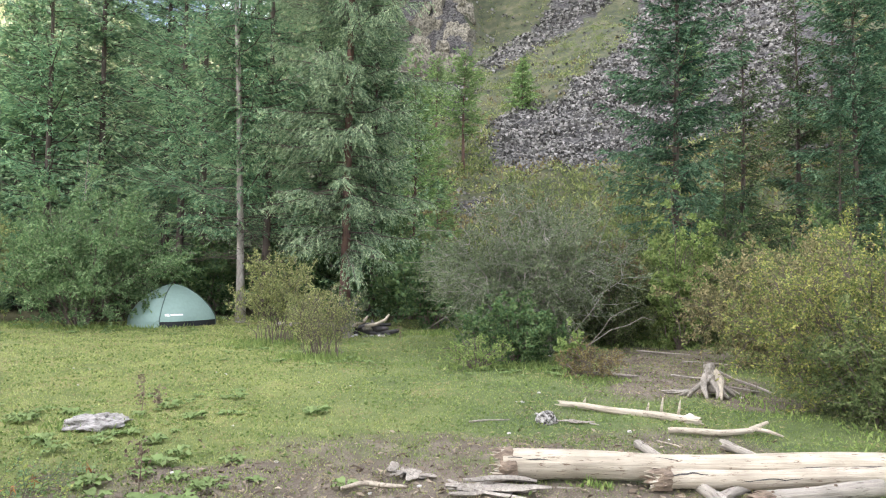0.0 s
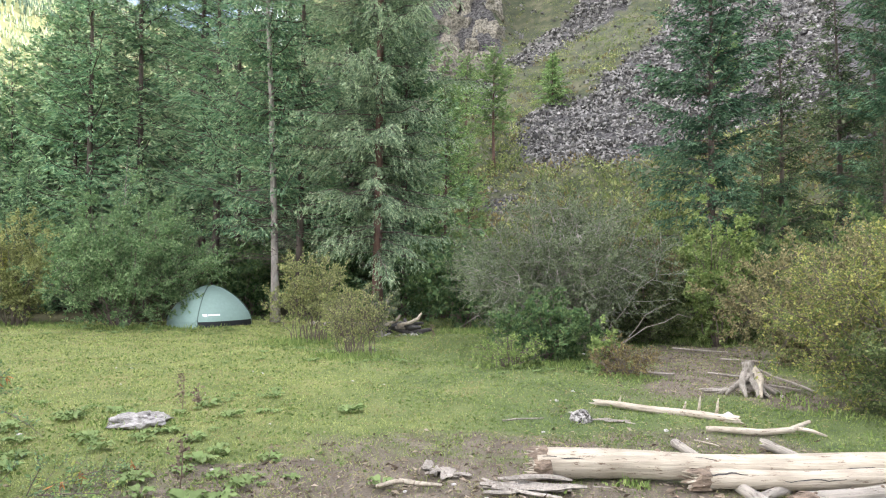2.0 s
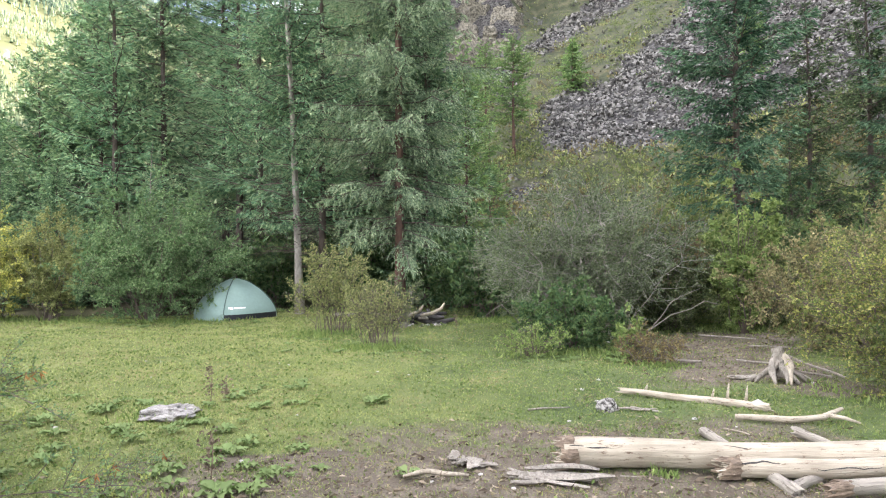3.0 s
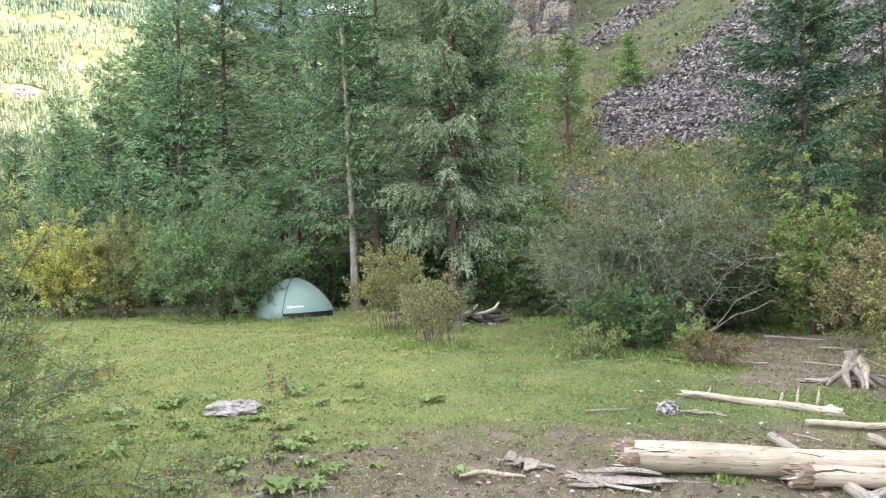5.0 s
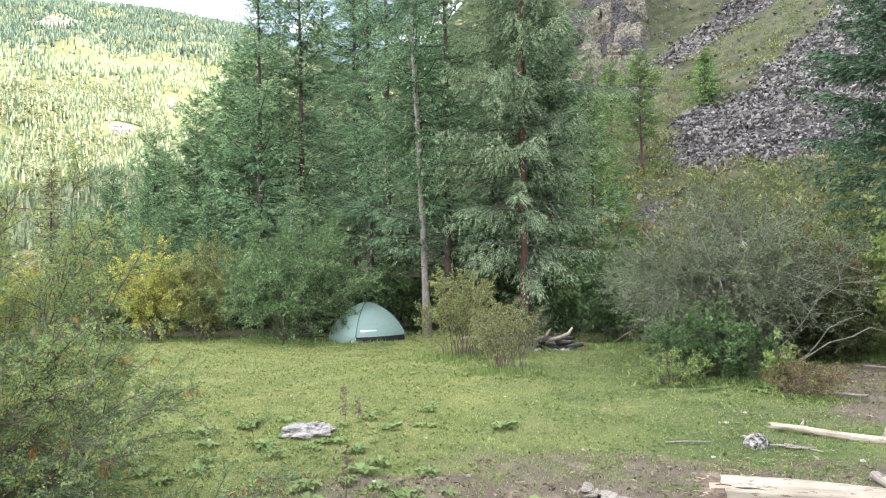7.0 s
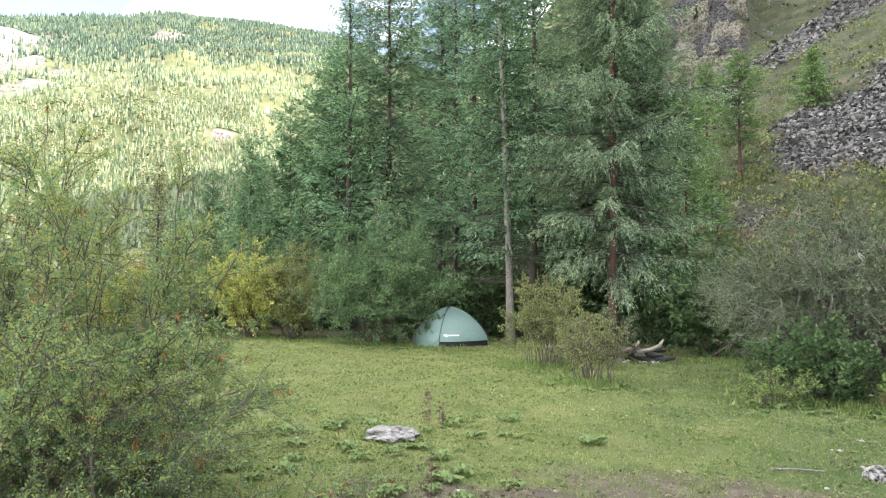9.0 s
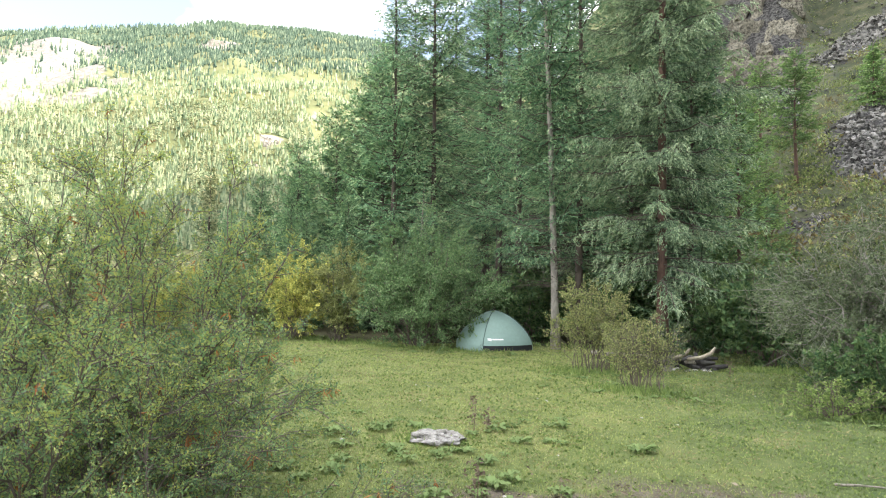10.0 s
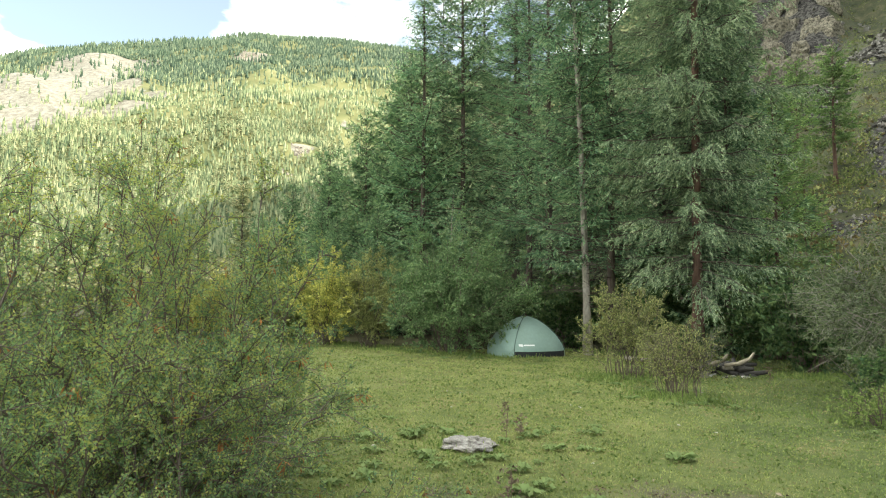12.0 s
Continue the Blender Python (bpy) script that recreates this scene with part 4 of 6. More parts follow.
    me.attributes.new("age_and_light", "FLOAT", "POINT").data.foreach_set("value", np.repeat(np.concatenate(leaf_f), 4).astype(np.float32))
    tagged(part("crown", me, root), kind="stuff")
    return tagged(root, label, "tree")


def settle(ob, x, y, turn=0.0, size=1.0, label="", group=""):
    ob.location = (x, y, float(height(x, y)))
    ob.rotation_euler = (0, 0, radians(turn))
    ob.scale = (size, size, size)
    return tagged(ob, label, "", group)


def again(ob, x, y, turn, size, label=""):
    c = copy_thing(ob, pose(x, y, float(height(x, y)), 0, 0, turn))
    c.scale = (size, size, size)
    return tagged(c, label)


big_spruce = settle(plume_tree(1, 23, 3.3, 2.3, SPRUCE, BARK, gap=0.62, boughs=8, sag=0.42, lift=0.2, sprig=0.10, thick=0.023, pitch=0.075, fill=3.6, hang=0.8, inner=0.08, trunk=0.15, lean=(0.012, 0), shape=0.62, dead=26), -1.58, 18.9, 0, 1,
                    "tall grey-green spruce with reddish trunk at the meadow's edge")
larch = settle(conifer(2, 21, 2.5, 3.0, LARCH, GREYBARK, droop=0.02, fine=True, gap=0.48, per=8, fill=3.6, sprig=0.14, thick=0.033, twigs=0.12, trunk=0.115, lean=(-0.028, 0), hang=0.6, dead=46, sparse=0.1), -4.75, 19.7, 0, 1,
               "tall light-green larch with pale leaning trunk beside the tent")
dark_spruce = settle(plume_tree(3, 21, 3.6, 0.8, FOREST, DARKBARK, inner=0.06, gap=0.8, boughs=7, sag=0.15, lift=0.25, rise=0.1, sprig=0.21, thick=0.042, pitch=0.17, fill=3.2, hang=0.55, side=0.34, trunk=0.15, shape=0.62, dead=8, coarse=15), -11.6, 25.5, 0, 1,
                     "tall dark blue-green spruce in the forest edge")
grey_larch = settle(conifer(4, 19, 3.2, 3.2, LARCH, DARKBARK, droop=0.05, gap=0.45, per=8, fill=3.4, sprig=0.17, thick=0.034, twigs=0.2, trunk=0.15, hang=0.5, dead=30, sparse=0.12), -8.2, 24.5, 0, 1,
                    "tall larch with a bare dark lower trunk in the forest")
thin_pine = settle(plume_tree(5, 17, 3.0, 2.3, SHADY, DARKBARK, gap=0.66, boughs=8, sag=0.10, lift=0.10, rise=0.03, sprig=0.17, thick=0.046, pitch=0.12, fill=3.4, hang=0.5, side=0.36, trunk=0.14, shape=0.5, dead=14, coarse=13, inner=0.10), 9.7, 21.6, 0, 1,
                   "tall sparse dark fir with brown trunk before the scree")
green_pine = settle(plume_tree(6, 9.4, 2.2, 2.7, PINE, BARK, gap=0.5, boughs=8, sag=0.0, lift=0.1, rise=0.0, sprig=0.22, thick=0.064, pitch=0.16, fill=3.0, hang=0.25, side=0.36, trunk=0.14, shape=0.45, dead=8), 5.0, 49.1, 0, 1,
                    "rounded bright green pine with reddish trunk on the slope")
soft_pine = settle(plume_tree(13, 12, 2.3, 0.8, PINE, BARK, gap=0.6, boughs=8, sag=0.05, lift=0.1, rise=0.0, sprig=0.2, thick=0.05, pitch=0.17, fill=3.2, hang=0.3, side=0.36, trunk=0.11, shape=0.6, dead=4), 0.75, 30.5, 0, 1,
                   "soft light-green pine standing behind the spruce")
again(soft_pine, 2.1, 33.5, 140, 0.72)
small_fir = settle(plume_tree(7, 4.8, 2.4, 0.1, PINE, BARK, gap=0.3, boughs=8, sag=0.15, lift=0.1, rise=-0.25, sprig=0.22, thick=0.09, pitch=0.17, fill=2.6, hang=0.3, trunk=0.08, shape=1.1, dead=2, coarse=99), 11.8, 60.0, 0, 1,
                   "small dense green conifer among the scree")
young = settle(conifer(8, 5.4, 1.0, 0.3, LARCH, GREYBARK, droop=-0.1, gap=0.34, per=5, sprig=0.12, thick=0.03, twigs=0.14, trunk=0.05, hang=0.1), -9.3, 19.6, 0, 1,
               "young light-green conifer rising out of the bush")
narrow = settle(plume_tree(9, 10.2, 2.1, 0.5, DUSK, DARKBARK, inner=0.05, gap=0.5, boughs=7, sag=0.2, sprig=0.15, thick=0.036, pitch=0.13, fill=3.0, hang=0.6, trunk=0.12, shape=0.7, dead=4), 12.0, 21.4, 0, 1,
                "narrow dark-green spruce beside the fir")
side_larch = settle(plume_tree(10, 12, 3.0, 0.3, GLADE, DARKBARK, inner=0.06, gap=0.58, boughs=8, sag=0.05, lift=0.15, rise=0.2, sprig=0.22, thick=0.064, pitch=0.16, fill=3.4, hang=0.5, side=0.34, trunk=0.11, shape=0.6, dead=4), -15.2, 26.2, 0, 1,
                    "full green larch at the end of the forest")
for x, y, turn, size in ((-17.0, 26.0, 70, 0.87), (-18.9, 25.6, 150, 0.74), (-20.6, 25.0, 230, 0.60), (-22.0, 24.4, 300, 0.46), (-13.9, 25.0, 20, 1.04), (-16.2, 22.6, 110, 0.42), (-0.9, 22.8, 60, 0.95), (-2.2, 26.5, 200, 1.25), (-14.0, 22.4, 250, 0.45), (-18.0, 24.0, 330, 0.5), (-17.6, 29.5, 40, 0.9), (-20.2, 28.0, 190, 0.7)):
    again(side_larch, x, y, turn, size)
# forest behind, copies of the same kinds
for x, y, turn, size in ((-12.8, 31.0, 20, 1.0), (-13.6, 27.6, 40, 0.86), (-10.2, 28.5, 100, 1.05), (-6.0, 27.0, 160, 1.0), (-3.2, 25.5, 200, 1.02), (-7.6, 31, 250, 1.1)):
    again(dark_spruce, x, y, turn, size)
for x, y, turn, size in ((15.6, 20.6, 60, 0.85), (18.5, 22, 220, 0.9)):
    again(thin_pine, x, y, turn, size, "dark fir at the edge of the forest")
for x, y, turn, size in ((13.6, 18.6, 200, 0.62), (15.2, 17.4, 300, 0.7), (10.6, 19.9, 250, 0.55)):
    again(narrow, x, y, turn, size, "low young spruce at the edge of the forest")
for x, y, turn, size in ((-4.4, 21.6, 30, 0.95), (-12.6, 23.6, 120, 0.9), (-9.4, 26.4, 220, 1.0), (-1.0, 24.2, 290, 0.85), (-6.9, 22.9, 330, 0.95)):
    again(grey_larch, x, y, turn, size)
for x, y, turn, size in ((14.9, 22.7, 300, 1.2), (19.0, 26.5, 90, 1.3)):
    again(narrow, x, y, turn, size, "green conifer of the forest edge")
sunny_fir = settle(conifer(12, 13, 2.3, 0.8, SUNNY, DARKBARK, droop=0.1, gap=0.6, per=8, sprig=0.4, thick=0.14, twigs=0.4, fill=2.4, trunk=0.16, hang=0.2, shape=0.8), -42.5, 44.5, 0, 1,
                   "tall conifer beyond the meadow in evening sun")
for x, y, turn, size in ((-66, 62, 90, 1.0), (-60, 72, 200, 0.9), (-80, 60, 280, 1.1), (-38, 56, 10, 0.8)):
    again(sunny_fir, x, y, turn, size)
for x, y, turn, size in ((3.4, 58, 60, 0.8), (1.5, 47, 300, 0.8), (22, 46, 100, 0.7)):
    again(green_pine, x, y, turn, size, "green pine on the stony slope")


# ---- bushes ----
def bush(seed, rx, ry, tall, leaf, wood, stems=18, arms=9, twigs=6, leaves=9, size=0.06, wide=0.5, bare=0.12, name="bush", label="", spiky=0.3, low=0.0, dead=None, fine=False, girth=1.0, pinnate=False, dome=0.62, crowd=0.5, foot_wide=0.16, twig=0.0025):
    """A many-stemmed shrub at the origin: stems fan out of the base, fork twice and carry single leaves."""
    rng = np.random.default_rng(seed)
    root = new(name)
    a_, b_, r_, ends, dirs = [], [], [], [], []
    s = np.linspace(0, 1, 7)
    for i in range(stems):
        az = 6.283 * (i + rng.random()) / stems * 2.4
        reach = rng.random() ** crowd * 0.95
        top = tall * (1 - dome * reach ** 2) * rng.uniform(0.75, 1.0 + spiky * 0.4)
        foot = np.array([math.cos(az) * rx, math.sin(az) * ry, 0]) * foot_wide * rng.random()
        tip = np.array([math.cos(az) * rx * reach, math.sin(az) * ry * reach, top])
        line = foot + (tip - foot) * s[:, None] ** np.array([0.8 + 0.5 * reach, 0.8 + 0.5 * reach, 1 - 0.25 * reach])
        line[1:-1] += rng.normal(0, 0.03 * tall, (5, 3))
        line[0, 2] = -0.03
        a_.append(line[:-1]), b_.append(line[1:]), r_.append((0.008 * tall ** 0.5 * (1.1 - s[:-1]) + 0.003) * girth)
        for _ in range(arms):
            u = rng.uniform(bare + 0.1, 1.0)
            p = np.array([np.interp(u, s, line[:, k]) for k in range(3)])
            outw = unit(np.array([p[0] / rx, p[1] / ry, 0.15]) + rng.normal(0, 0.55, 3))
            d = unit(outw + np.array([0, 0, rng.uniform(-0.25 - low, 0.75)]))
            long = rng.uniform(0.25, 0.5) * (rx + ry) / 2 * (1.15 - 0.4 * u)
            q = p + d * long
            q[2] = max(q[2], 0.05)
            mid = (p + q) / 2 + rng.normal(0, 0.06 * long, 3)
            a_.append(np.array([p, mid])), b_.append(np.array([mid, q])), r_.append(np.array([0.006, 0.004]) * girth)
            w = rng.uniform(0.15, 1.05, twigs)[:, None]
            base = p + (q - p) * np.minimum(w, 1)
            td = unit(d + rng.normal(0, 0.75, (twigs, 3)) + np.array([0, 0, 0.2]))
            tl = rng.uniform(0.12, 0.34, twigs) * (rx + ry) / 2 * 0.5
            ends.append(base), dirs.append(td * tl[:, None])
    base, way = np.concatenate(ends), np.concatenate(dirs)
    if fine:
        a_.append(base), b_.append(base + way), r_.append(np.full(len(base), twig))
    v, f = sticks(np.concatenate(a_), np.concatenate(b_), np.concatenate(r_), np.concatenate(r_) * 0.65)
    tagged(part("branchwork", solid("branchwork", v, [f], [wood]), root), kind="stuff")
    idx = np.repeat(np.arange(len(base)), leaves)
    p = base[idx] + way[idx] * rng.uniform(0.0, 1.05, (len(idx), 1))
    p[:, 2] = np.maximum(p[:, 2], 0.02)
    dr = unit(way[idx]) * 0.5 + rng.normal(0, 0.7, (len(idx), 3))
    if pinnate:
        # leaflets in two rows along each shoot
        flat = unit(np.cross(way, rng.normal(size=way.shape)))[idx]
        row = np.where(np.arange(len(idx)) % 2, 1.0, -1.0)[:, None]
        dr = flat * row + unit(way[idx]) * 0.55 + rng.normal(0, 0.28, (len(idx), 3))
    ll = size * rng.uniform(0.55, 1.25, len(idx))
    v, f = blades(p, dr, ll, ll * wide, rng)
    tagged(part("foliage", solid("foliage", v, [f], [leaf]), root), kind="stuff")
    if dead:
        pick = rng.choice(len(base), dead)
        idx = np.repeat(pick, 7)
        p = base[idx] + way[idx] + rng.normal(0, 0.012, (len(idx), 3))
        v, f = blades(p, rng.normal(0, 0.8, (len(idx), 3)) + np.array([0, 0, -0.9]), rng.uniform(0.035, 0.08, len(idx)), 0.010, rng)
        part("dead_leaves", solid("dead_leaves", v, [f], [ORANGE]), root, "tufts of dead orange leaflets")
    return tagged(root, label, "bush")


settle(bush(21, 2.7, 2.0, 3.7, SAGE, DARKTWIG, stems=40, arms=13, twigs=9, leaves=15, size=0.075, wide=0.5, low=0.25, fine=True), -8.5, 17.7, label="large round olive-green bush beside the tent")
settle(bush(22, 1.05, 0.8, 1.7, PALEOLIVE, TWIG, stems=38, arms=10, twigs=6, leaves=9, size=0.05, wide=0.5, bare=0.3, fine=True, girth=0.8, foot_wide=0.6, dome=0.5, spiky=0.6), -2.6, 14.2, label="small thin olive bush with bare grey stems")
settle(bush(23, 0.65, 0.55, 1.2, PALEOLIVE, TWIG, stems=34, arms=9, twigs=5, leaves=4, size=0.04, wide=0.5, bare=0.2, fine=True, girth=0.8, foot_wide=0.7, dome=0.3), -1.45, 11.9, label="small half-bare bush with grey stems in the meadow")
settle(bush(24, 0.45, 0.45, 1.3, GREY, PALETWIG, stems=12, arms=7, twigs=5, leaves=7, size=0.06, dome=0.3), -1.2, 15.2, label="slim grey-leaved sapling bush before the spruce trunk")
settle(bush(25, 2.45, 2.0, 3.35, GREY, PALETWIG, stems=54, arms=14, twigs=9, leaves=13, size=0.066, wide=0.40, low=0.55, fine=True, girth=1.25, bare=0.0, twig=0.0030), 2.75, 13.4, label="large grey-green twiggy willow bush")
settle(bush(26, 1.0, 0.7, 1.2, DEEP, TWIG, stems=26, arms=9, twigs=6, leaves=10, size=0.065, wide=0.6, bare=0.0, low=0.3), 2.05, 11.3, label="low dense dark-green bush under the willow")
settle(bush(44, 0.3, 0.3, 0.75, HERB, TWIG, stems=9, arms=5, twigs=4, leaves=6, size=0.06, wide=0.6, bare=0.1, spiky=0.8), 2.75, 10.1, label="bright green sprouting shrub among the weeds")
settle(bush(45, 0.7, 0.4, 0.42, HERB, TWIG, stems=20, arms=5, twigs=4, leaves=6, size=0.045, bare=0.1, spiky=1.0, dome=0.3), 1.3, 10.6, label="low green weeds along the willow's foot")
settle(bush(27, 0.7, 0.45, 0.45, RUST, TWIG, stems=26, arms=5, twigs=4, leaves=6, size=0.04, bare=0.1, fine=True, spiky=1.0), 2.95, 9.75, label="low rusty-brown withering weeds")
under = settle(bush(28, 1.9, 1.4, 2.6, DEEP, TWIG, stems=22, arms=9, twigs=7, leaves=6, size=0.14, low=0.3), 0.9, 17.6, label="dark green bush under the spruces")
for x, y, turn, size in ((-3.0, 22.6, 40, 1.1), (-6.2, 22.4, 130, 1.15), (0.4, 20.6, 220, 1.1), (-9.6, 21.8, 300, 1.2), (3.6, 18.5, 80, 1.0), (12.2, 18.2, 10, 1.2), (14.8, 16.8, 140, 1.3), (9.6, 18.6, 70, 1.15), (16.6, 19.6, 200, 1.3)):
    again(under, x, y, turn, size, "dark undergrowth bush beneath the trees")
settle(bush(40, 1.1, 0.9, 3.0, RUST, TWIG, stems=30, arms=10, twigs=7, leaves=5, size=0.06, fine=True, girth=1.2, bare=0.0, twig=0.004), 5.0, 15.3, label="brownish half-bare twiggy bush behind the willow")
settle(bush(29, 0.8, 0.8, 3.0, HERB, TWIG, stems=24, arms=10, twigs=6, leaves=9, size=0.085, wide=0.55, bare=0.0, low=0.5, spiky=0.8), 6.1, 13.4, label="upright light-green bush with large leaves")
back = settle(bush(41, 1.35, 1.2, 2.3, DULL, TWIG, stems=30, arms=11, twigs=7, leaves=9, size=0.075, bare=0.0, low=0.6, fine=True), 5.4, 15.6, label="dull olive bush behind the bare earth")
for x, y, turn, size in ((7.0, 14.6, 80, 1.0), (8.3, 13.6, 200, 0.9), (4.2, 16.4, 300, 0.9), (4.7, 13.9, 150, 0.75)):
    again(back, x, y, turn, size)
settle(bush(30, 1.8, 1.5, 2.2, TAN, TWIG, stems=32, arms=12, twigs=8, leaves=10, size=0.065, low=0.5, bare=0.0), 6.7, 10.4, label="rounded olive bush behind the bare earth")
settle(bush(31, 1.65, 1.4, 2.2, KHAKI, TWIG, stems=42, arms=14, twigs=8, leaves=12, size=0.042, low=0.6, bare=0.0, fine=True), 5.65, 7.4, label="dense yellow-green bush beside the driftwood logs")
settle(bush(32, 1.1, 0.9, 1.15, DULL, TWIG, stems=28, arms=10, twigs=7, leaves=11, size=0.045, low=0.5, bare=0.0), 5.3, 6.6, label="low olive bush spreading under the taller one")
settle(bush(33, 1.6, 1.5, 3.3, GOLD, TWIG, stems=30, arms=11, twigs=8, leaves=12, size=0.075), -13.6, 18.4, label="yellowing bush at the meadow's far edge")
olive_far = settle(bush(34, 2.0, 1.7, 3.0, OLIVE, TWIG, stems=24, arms=10, twigs=7, leaves=6, size=0.14), -15.8, 19.2, label="olive bush at the meadow's far edge")
settle(bush(38, 1.4, 1.3, 3.1, PALEOLIVE, TWIG, stems=30, arms=11, twigs=8, leaves=12, size=0.07), -11.9, 18.6, label="olive bush with yellow shoots between two larger ones")
settle(bush(35, 2.2, 1.8, 2.6, GOLD, TWIG, stems=24, arms=10, twigs=7, leaves=9, size=0.11), -18.5, 17.2, label="yellow bush in the evening light")
again(olive_far, 6.5, 17.5, 60, 1.1, "olive bush before the forest")
again(olive_far, 11.0, 16.5, 160, 1.0, "olive bush before the dark trees")
again(olive_far, 3.0, 29, 200, 1.3, "olive bush at the foot of the slope")
again(olive_far, 7.0, 31, 20, 1.3, "olive bush at the foot of the slope")
again(olive_far, 11.5, 30, 110, 1.3, "olive bush at the foot of the slope")


def pea_shrub(seed, stems, reach, tall, foot, leaf, label, sector=(0, 360), size=0.019, dead=60, step=0.034, leaflets=9):
    """A thorny shrub at the origin: long arching stems with side branches, short shoots and feathered leaves in two rows."""
    rng = np.random.default_rng(seed)
    root = new("thorny_shrub")
    a_, b_, r_, lp, ld, ll, lf, tips = [], [], [], [], [], [], [], []
    s = np.linspace(0, 1, 10)
    for _ in range(stems):
        az = radians(rng.uniform(*sector))
        out = np.array([math.cos(az), math.sin(az), 0.0])
        across = np.array([-out[1], out[0], 0])
        low = rng.random()
        length = reach * rng.uniform(0.55, 1.08) * (0.75 + 0.25 * low)
        top = tall * (1.06 - 0.94 * low ** 1.1) * rng.uniform(0.8, 1.1)
        go = length * (0.28 + 0.72 * low)
        line = (np.array([rng.normal(0, foot), rng.normal(0, foot), -0.03])
                + out * (go * s ** 1.15)[:, None] + np.array([0, 0, 1.0]) * (top * (1.45 * s - 0.55 * s ** 2 - 0.25 * low * s ** 3))[:, None]
                + across * (rng.normal(0, 0.25) * s ** 2)[:, None])
        line[1:] += rng.normal(0, 0.022, (9, 3))
        line[1:, 2] = np.maximum(line[1:, 2], 0.06)
        a_.append(line[:-1]), b_.append(line[1:]), r_.append(0.007 * (1.1 - s[:-1]) + 0.002)
        way = unit(np.gradient(line, axis=0))
        span = np.linalg.norm(np.diff(line, axis=0), axis=1).sum()
        for u in rng.uniform(0.22, 1.0, max(5, int(span * 9))):
            p = np.array([np.interp(u, s, line[:, k]) for k in range(3)])
            d = unit(way[min(9, int(u * 9.5))] * 0.8 + rng.normal(0, 0.55, 3) + np.array([0, 0, 0.12]))
            bl = rng.uniform(0.22, 0.62) * (1.15 - 0.55 * u)
            bend = rng.normal(0, 0.12, 3) + np.array([0, 0, -0.10])
            t = np.array([0, 0.35, 0.7, 1.0])
            br = p + d * (bl * t)[:, None] + bend * (bl * t ** 2)[:, None]
            br[:, 2] = np.maximum(br[:, 2], 0.04)
            a_.append(br[:-1]), b_.append(br[1:]), r_.append(np.array([0.0042, 0.0032, 0.0022]))
            tips.append(br[-1])
            k = max(3, int(bl / step))
            w = np.sort(rng.uniform(0.12, 1.0, k))
            q = np.stack([np.interp(w, t, br[:, c]) for c in range(3)], 1)
            sd = unit(d + rng.normal(0, 0.8, (k, 3)) + np.array([0, 0, 0.25]))
            sl = rng.uniform(0.05, 0.125, k)
            a_.append(q), b_.append(q + sd * sl[:, None]), r_.append(np.full(k, 0.0013))
            n = leaflets
            idx = np.repeat(np.arange(k), n)
            pos = np.tile(np.linspace(0.1, 1.0, n), k)
            flat = unit(np.cross(sd, rng.normal(size=sd.shape)))[idx]
            row = np.where(np.arange(len(idx)) % 2, 1.0, -1.0)[:, None]
            lp.append(q[idx] + sd[idx] * (sl[idx] * pos)[:, None])
            ld.append(flat * row + sd[idx] * 0.5 + rng.normal(0, 0.2, (len(idx), 3)))
            ll.append(size * rng.uniform(0.65, 1.25, len(idx)))
            # upper leaves toned lighter and yellower, standing in for light from sky and behind
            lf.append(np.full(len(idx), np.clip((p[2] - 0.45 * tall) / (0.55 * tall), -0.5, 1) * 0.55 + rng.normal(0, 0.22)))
    r = np.concatenate(r_)
    v, f = sticks(np.concatenate(a_), np.concatenate(b_), r, r * 0.7)
    tagged(part("branchwork", solid("branchwork", v, [f], [DARKTWIG]), root), kind="stuff")
    p, dr, long = np.concatenate(lp), np.concatenate(ld), np.concatenate(ll)
    v, f = blades(p, dr, long, long * 0.48, rng)
    me = solid("foliage", v, [f], [leaf])
    me.attributes.new("age_and_light", "FLOAT", "POINT").data.foreach_set("value", np.repeat(np.concatenate(lf), 4).astype(np.float32))
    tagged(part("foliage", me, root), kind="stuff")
    tips = np.array(tips)
    pick = tips[rng.choice(len(tips), dead)]
    idx = np.repeat(np.arange(dead), 6)
    v, f = blades(pick[idx] + rng.normal(0, 0.012, (len(idx), 3)), rng.normal(0, 0.7, (len(idx), 3)) + np.array([0, 0, -1.0]), rng.uniform(0.035, 0.085, len(idx)), 0.010, rng)
    part("dead_leaves", solid("dead_leaves", v, [f], [ORANGE]), root, "tufts of dead orange leaflets")
    return tagged(root, label, "bush")


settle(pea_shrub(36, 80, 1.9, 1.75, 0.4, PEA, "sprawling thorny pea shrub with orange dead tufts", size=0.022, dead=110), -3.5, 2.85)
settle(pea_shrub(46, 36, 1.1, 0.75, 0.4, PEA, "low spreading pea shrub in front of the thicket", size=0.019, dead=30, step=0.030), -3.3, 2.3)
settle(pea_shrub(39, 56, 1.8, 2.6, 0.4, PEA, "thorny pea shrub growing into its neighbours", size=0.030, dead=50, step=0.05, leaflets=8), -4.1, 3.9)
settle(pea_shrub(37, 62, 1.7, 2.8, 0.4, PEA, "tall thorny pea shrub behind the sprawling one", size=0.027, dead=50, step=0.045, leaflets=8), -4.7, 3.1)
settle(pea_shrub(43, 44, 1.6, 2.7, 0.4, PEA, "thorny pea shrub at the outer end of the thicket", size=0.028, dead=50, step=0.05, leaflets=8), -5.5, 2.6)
settle(pea_shrub(42, 6, 0.9, 2.75, 0.1, PEA, "upright young pea shrub with a few tall shoots", size=0.016, dead=6), -2.62, 1.0)


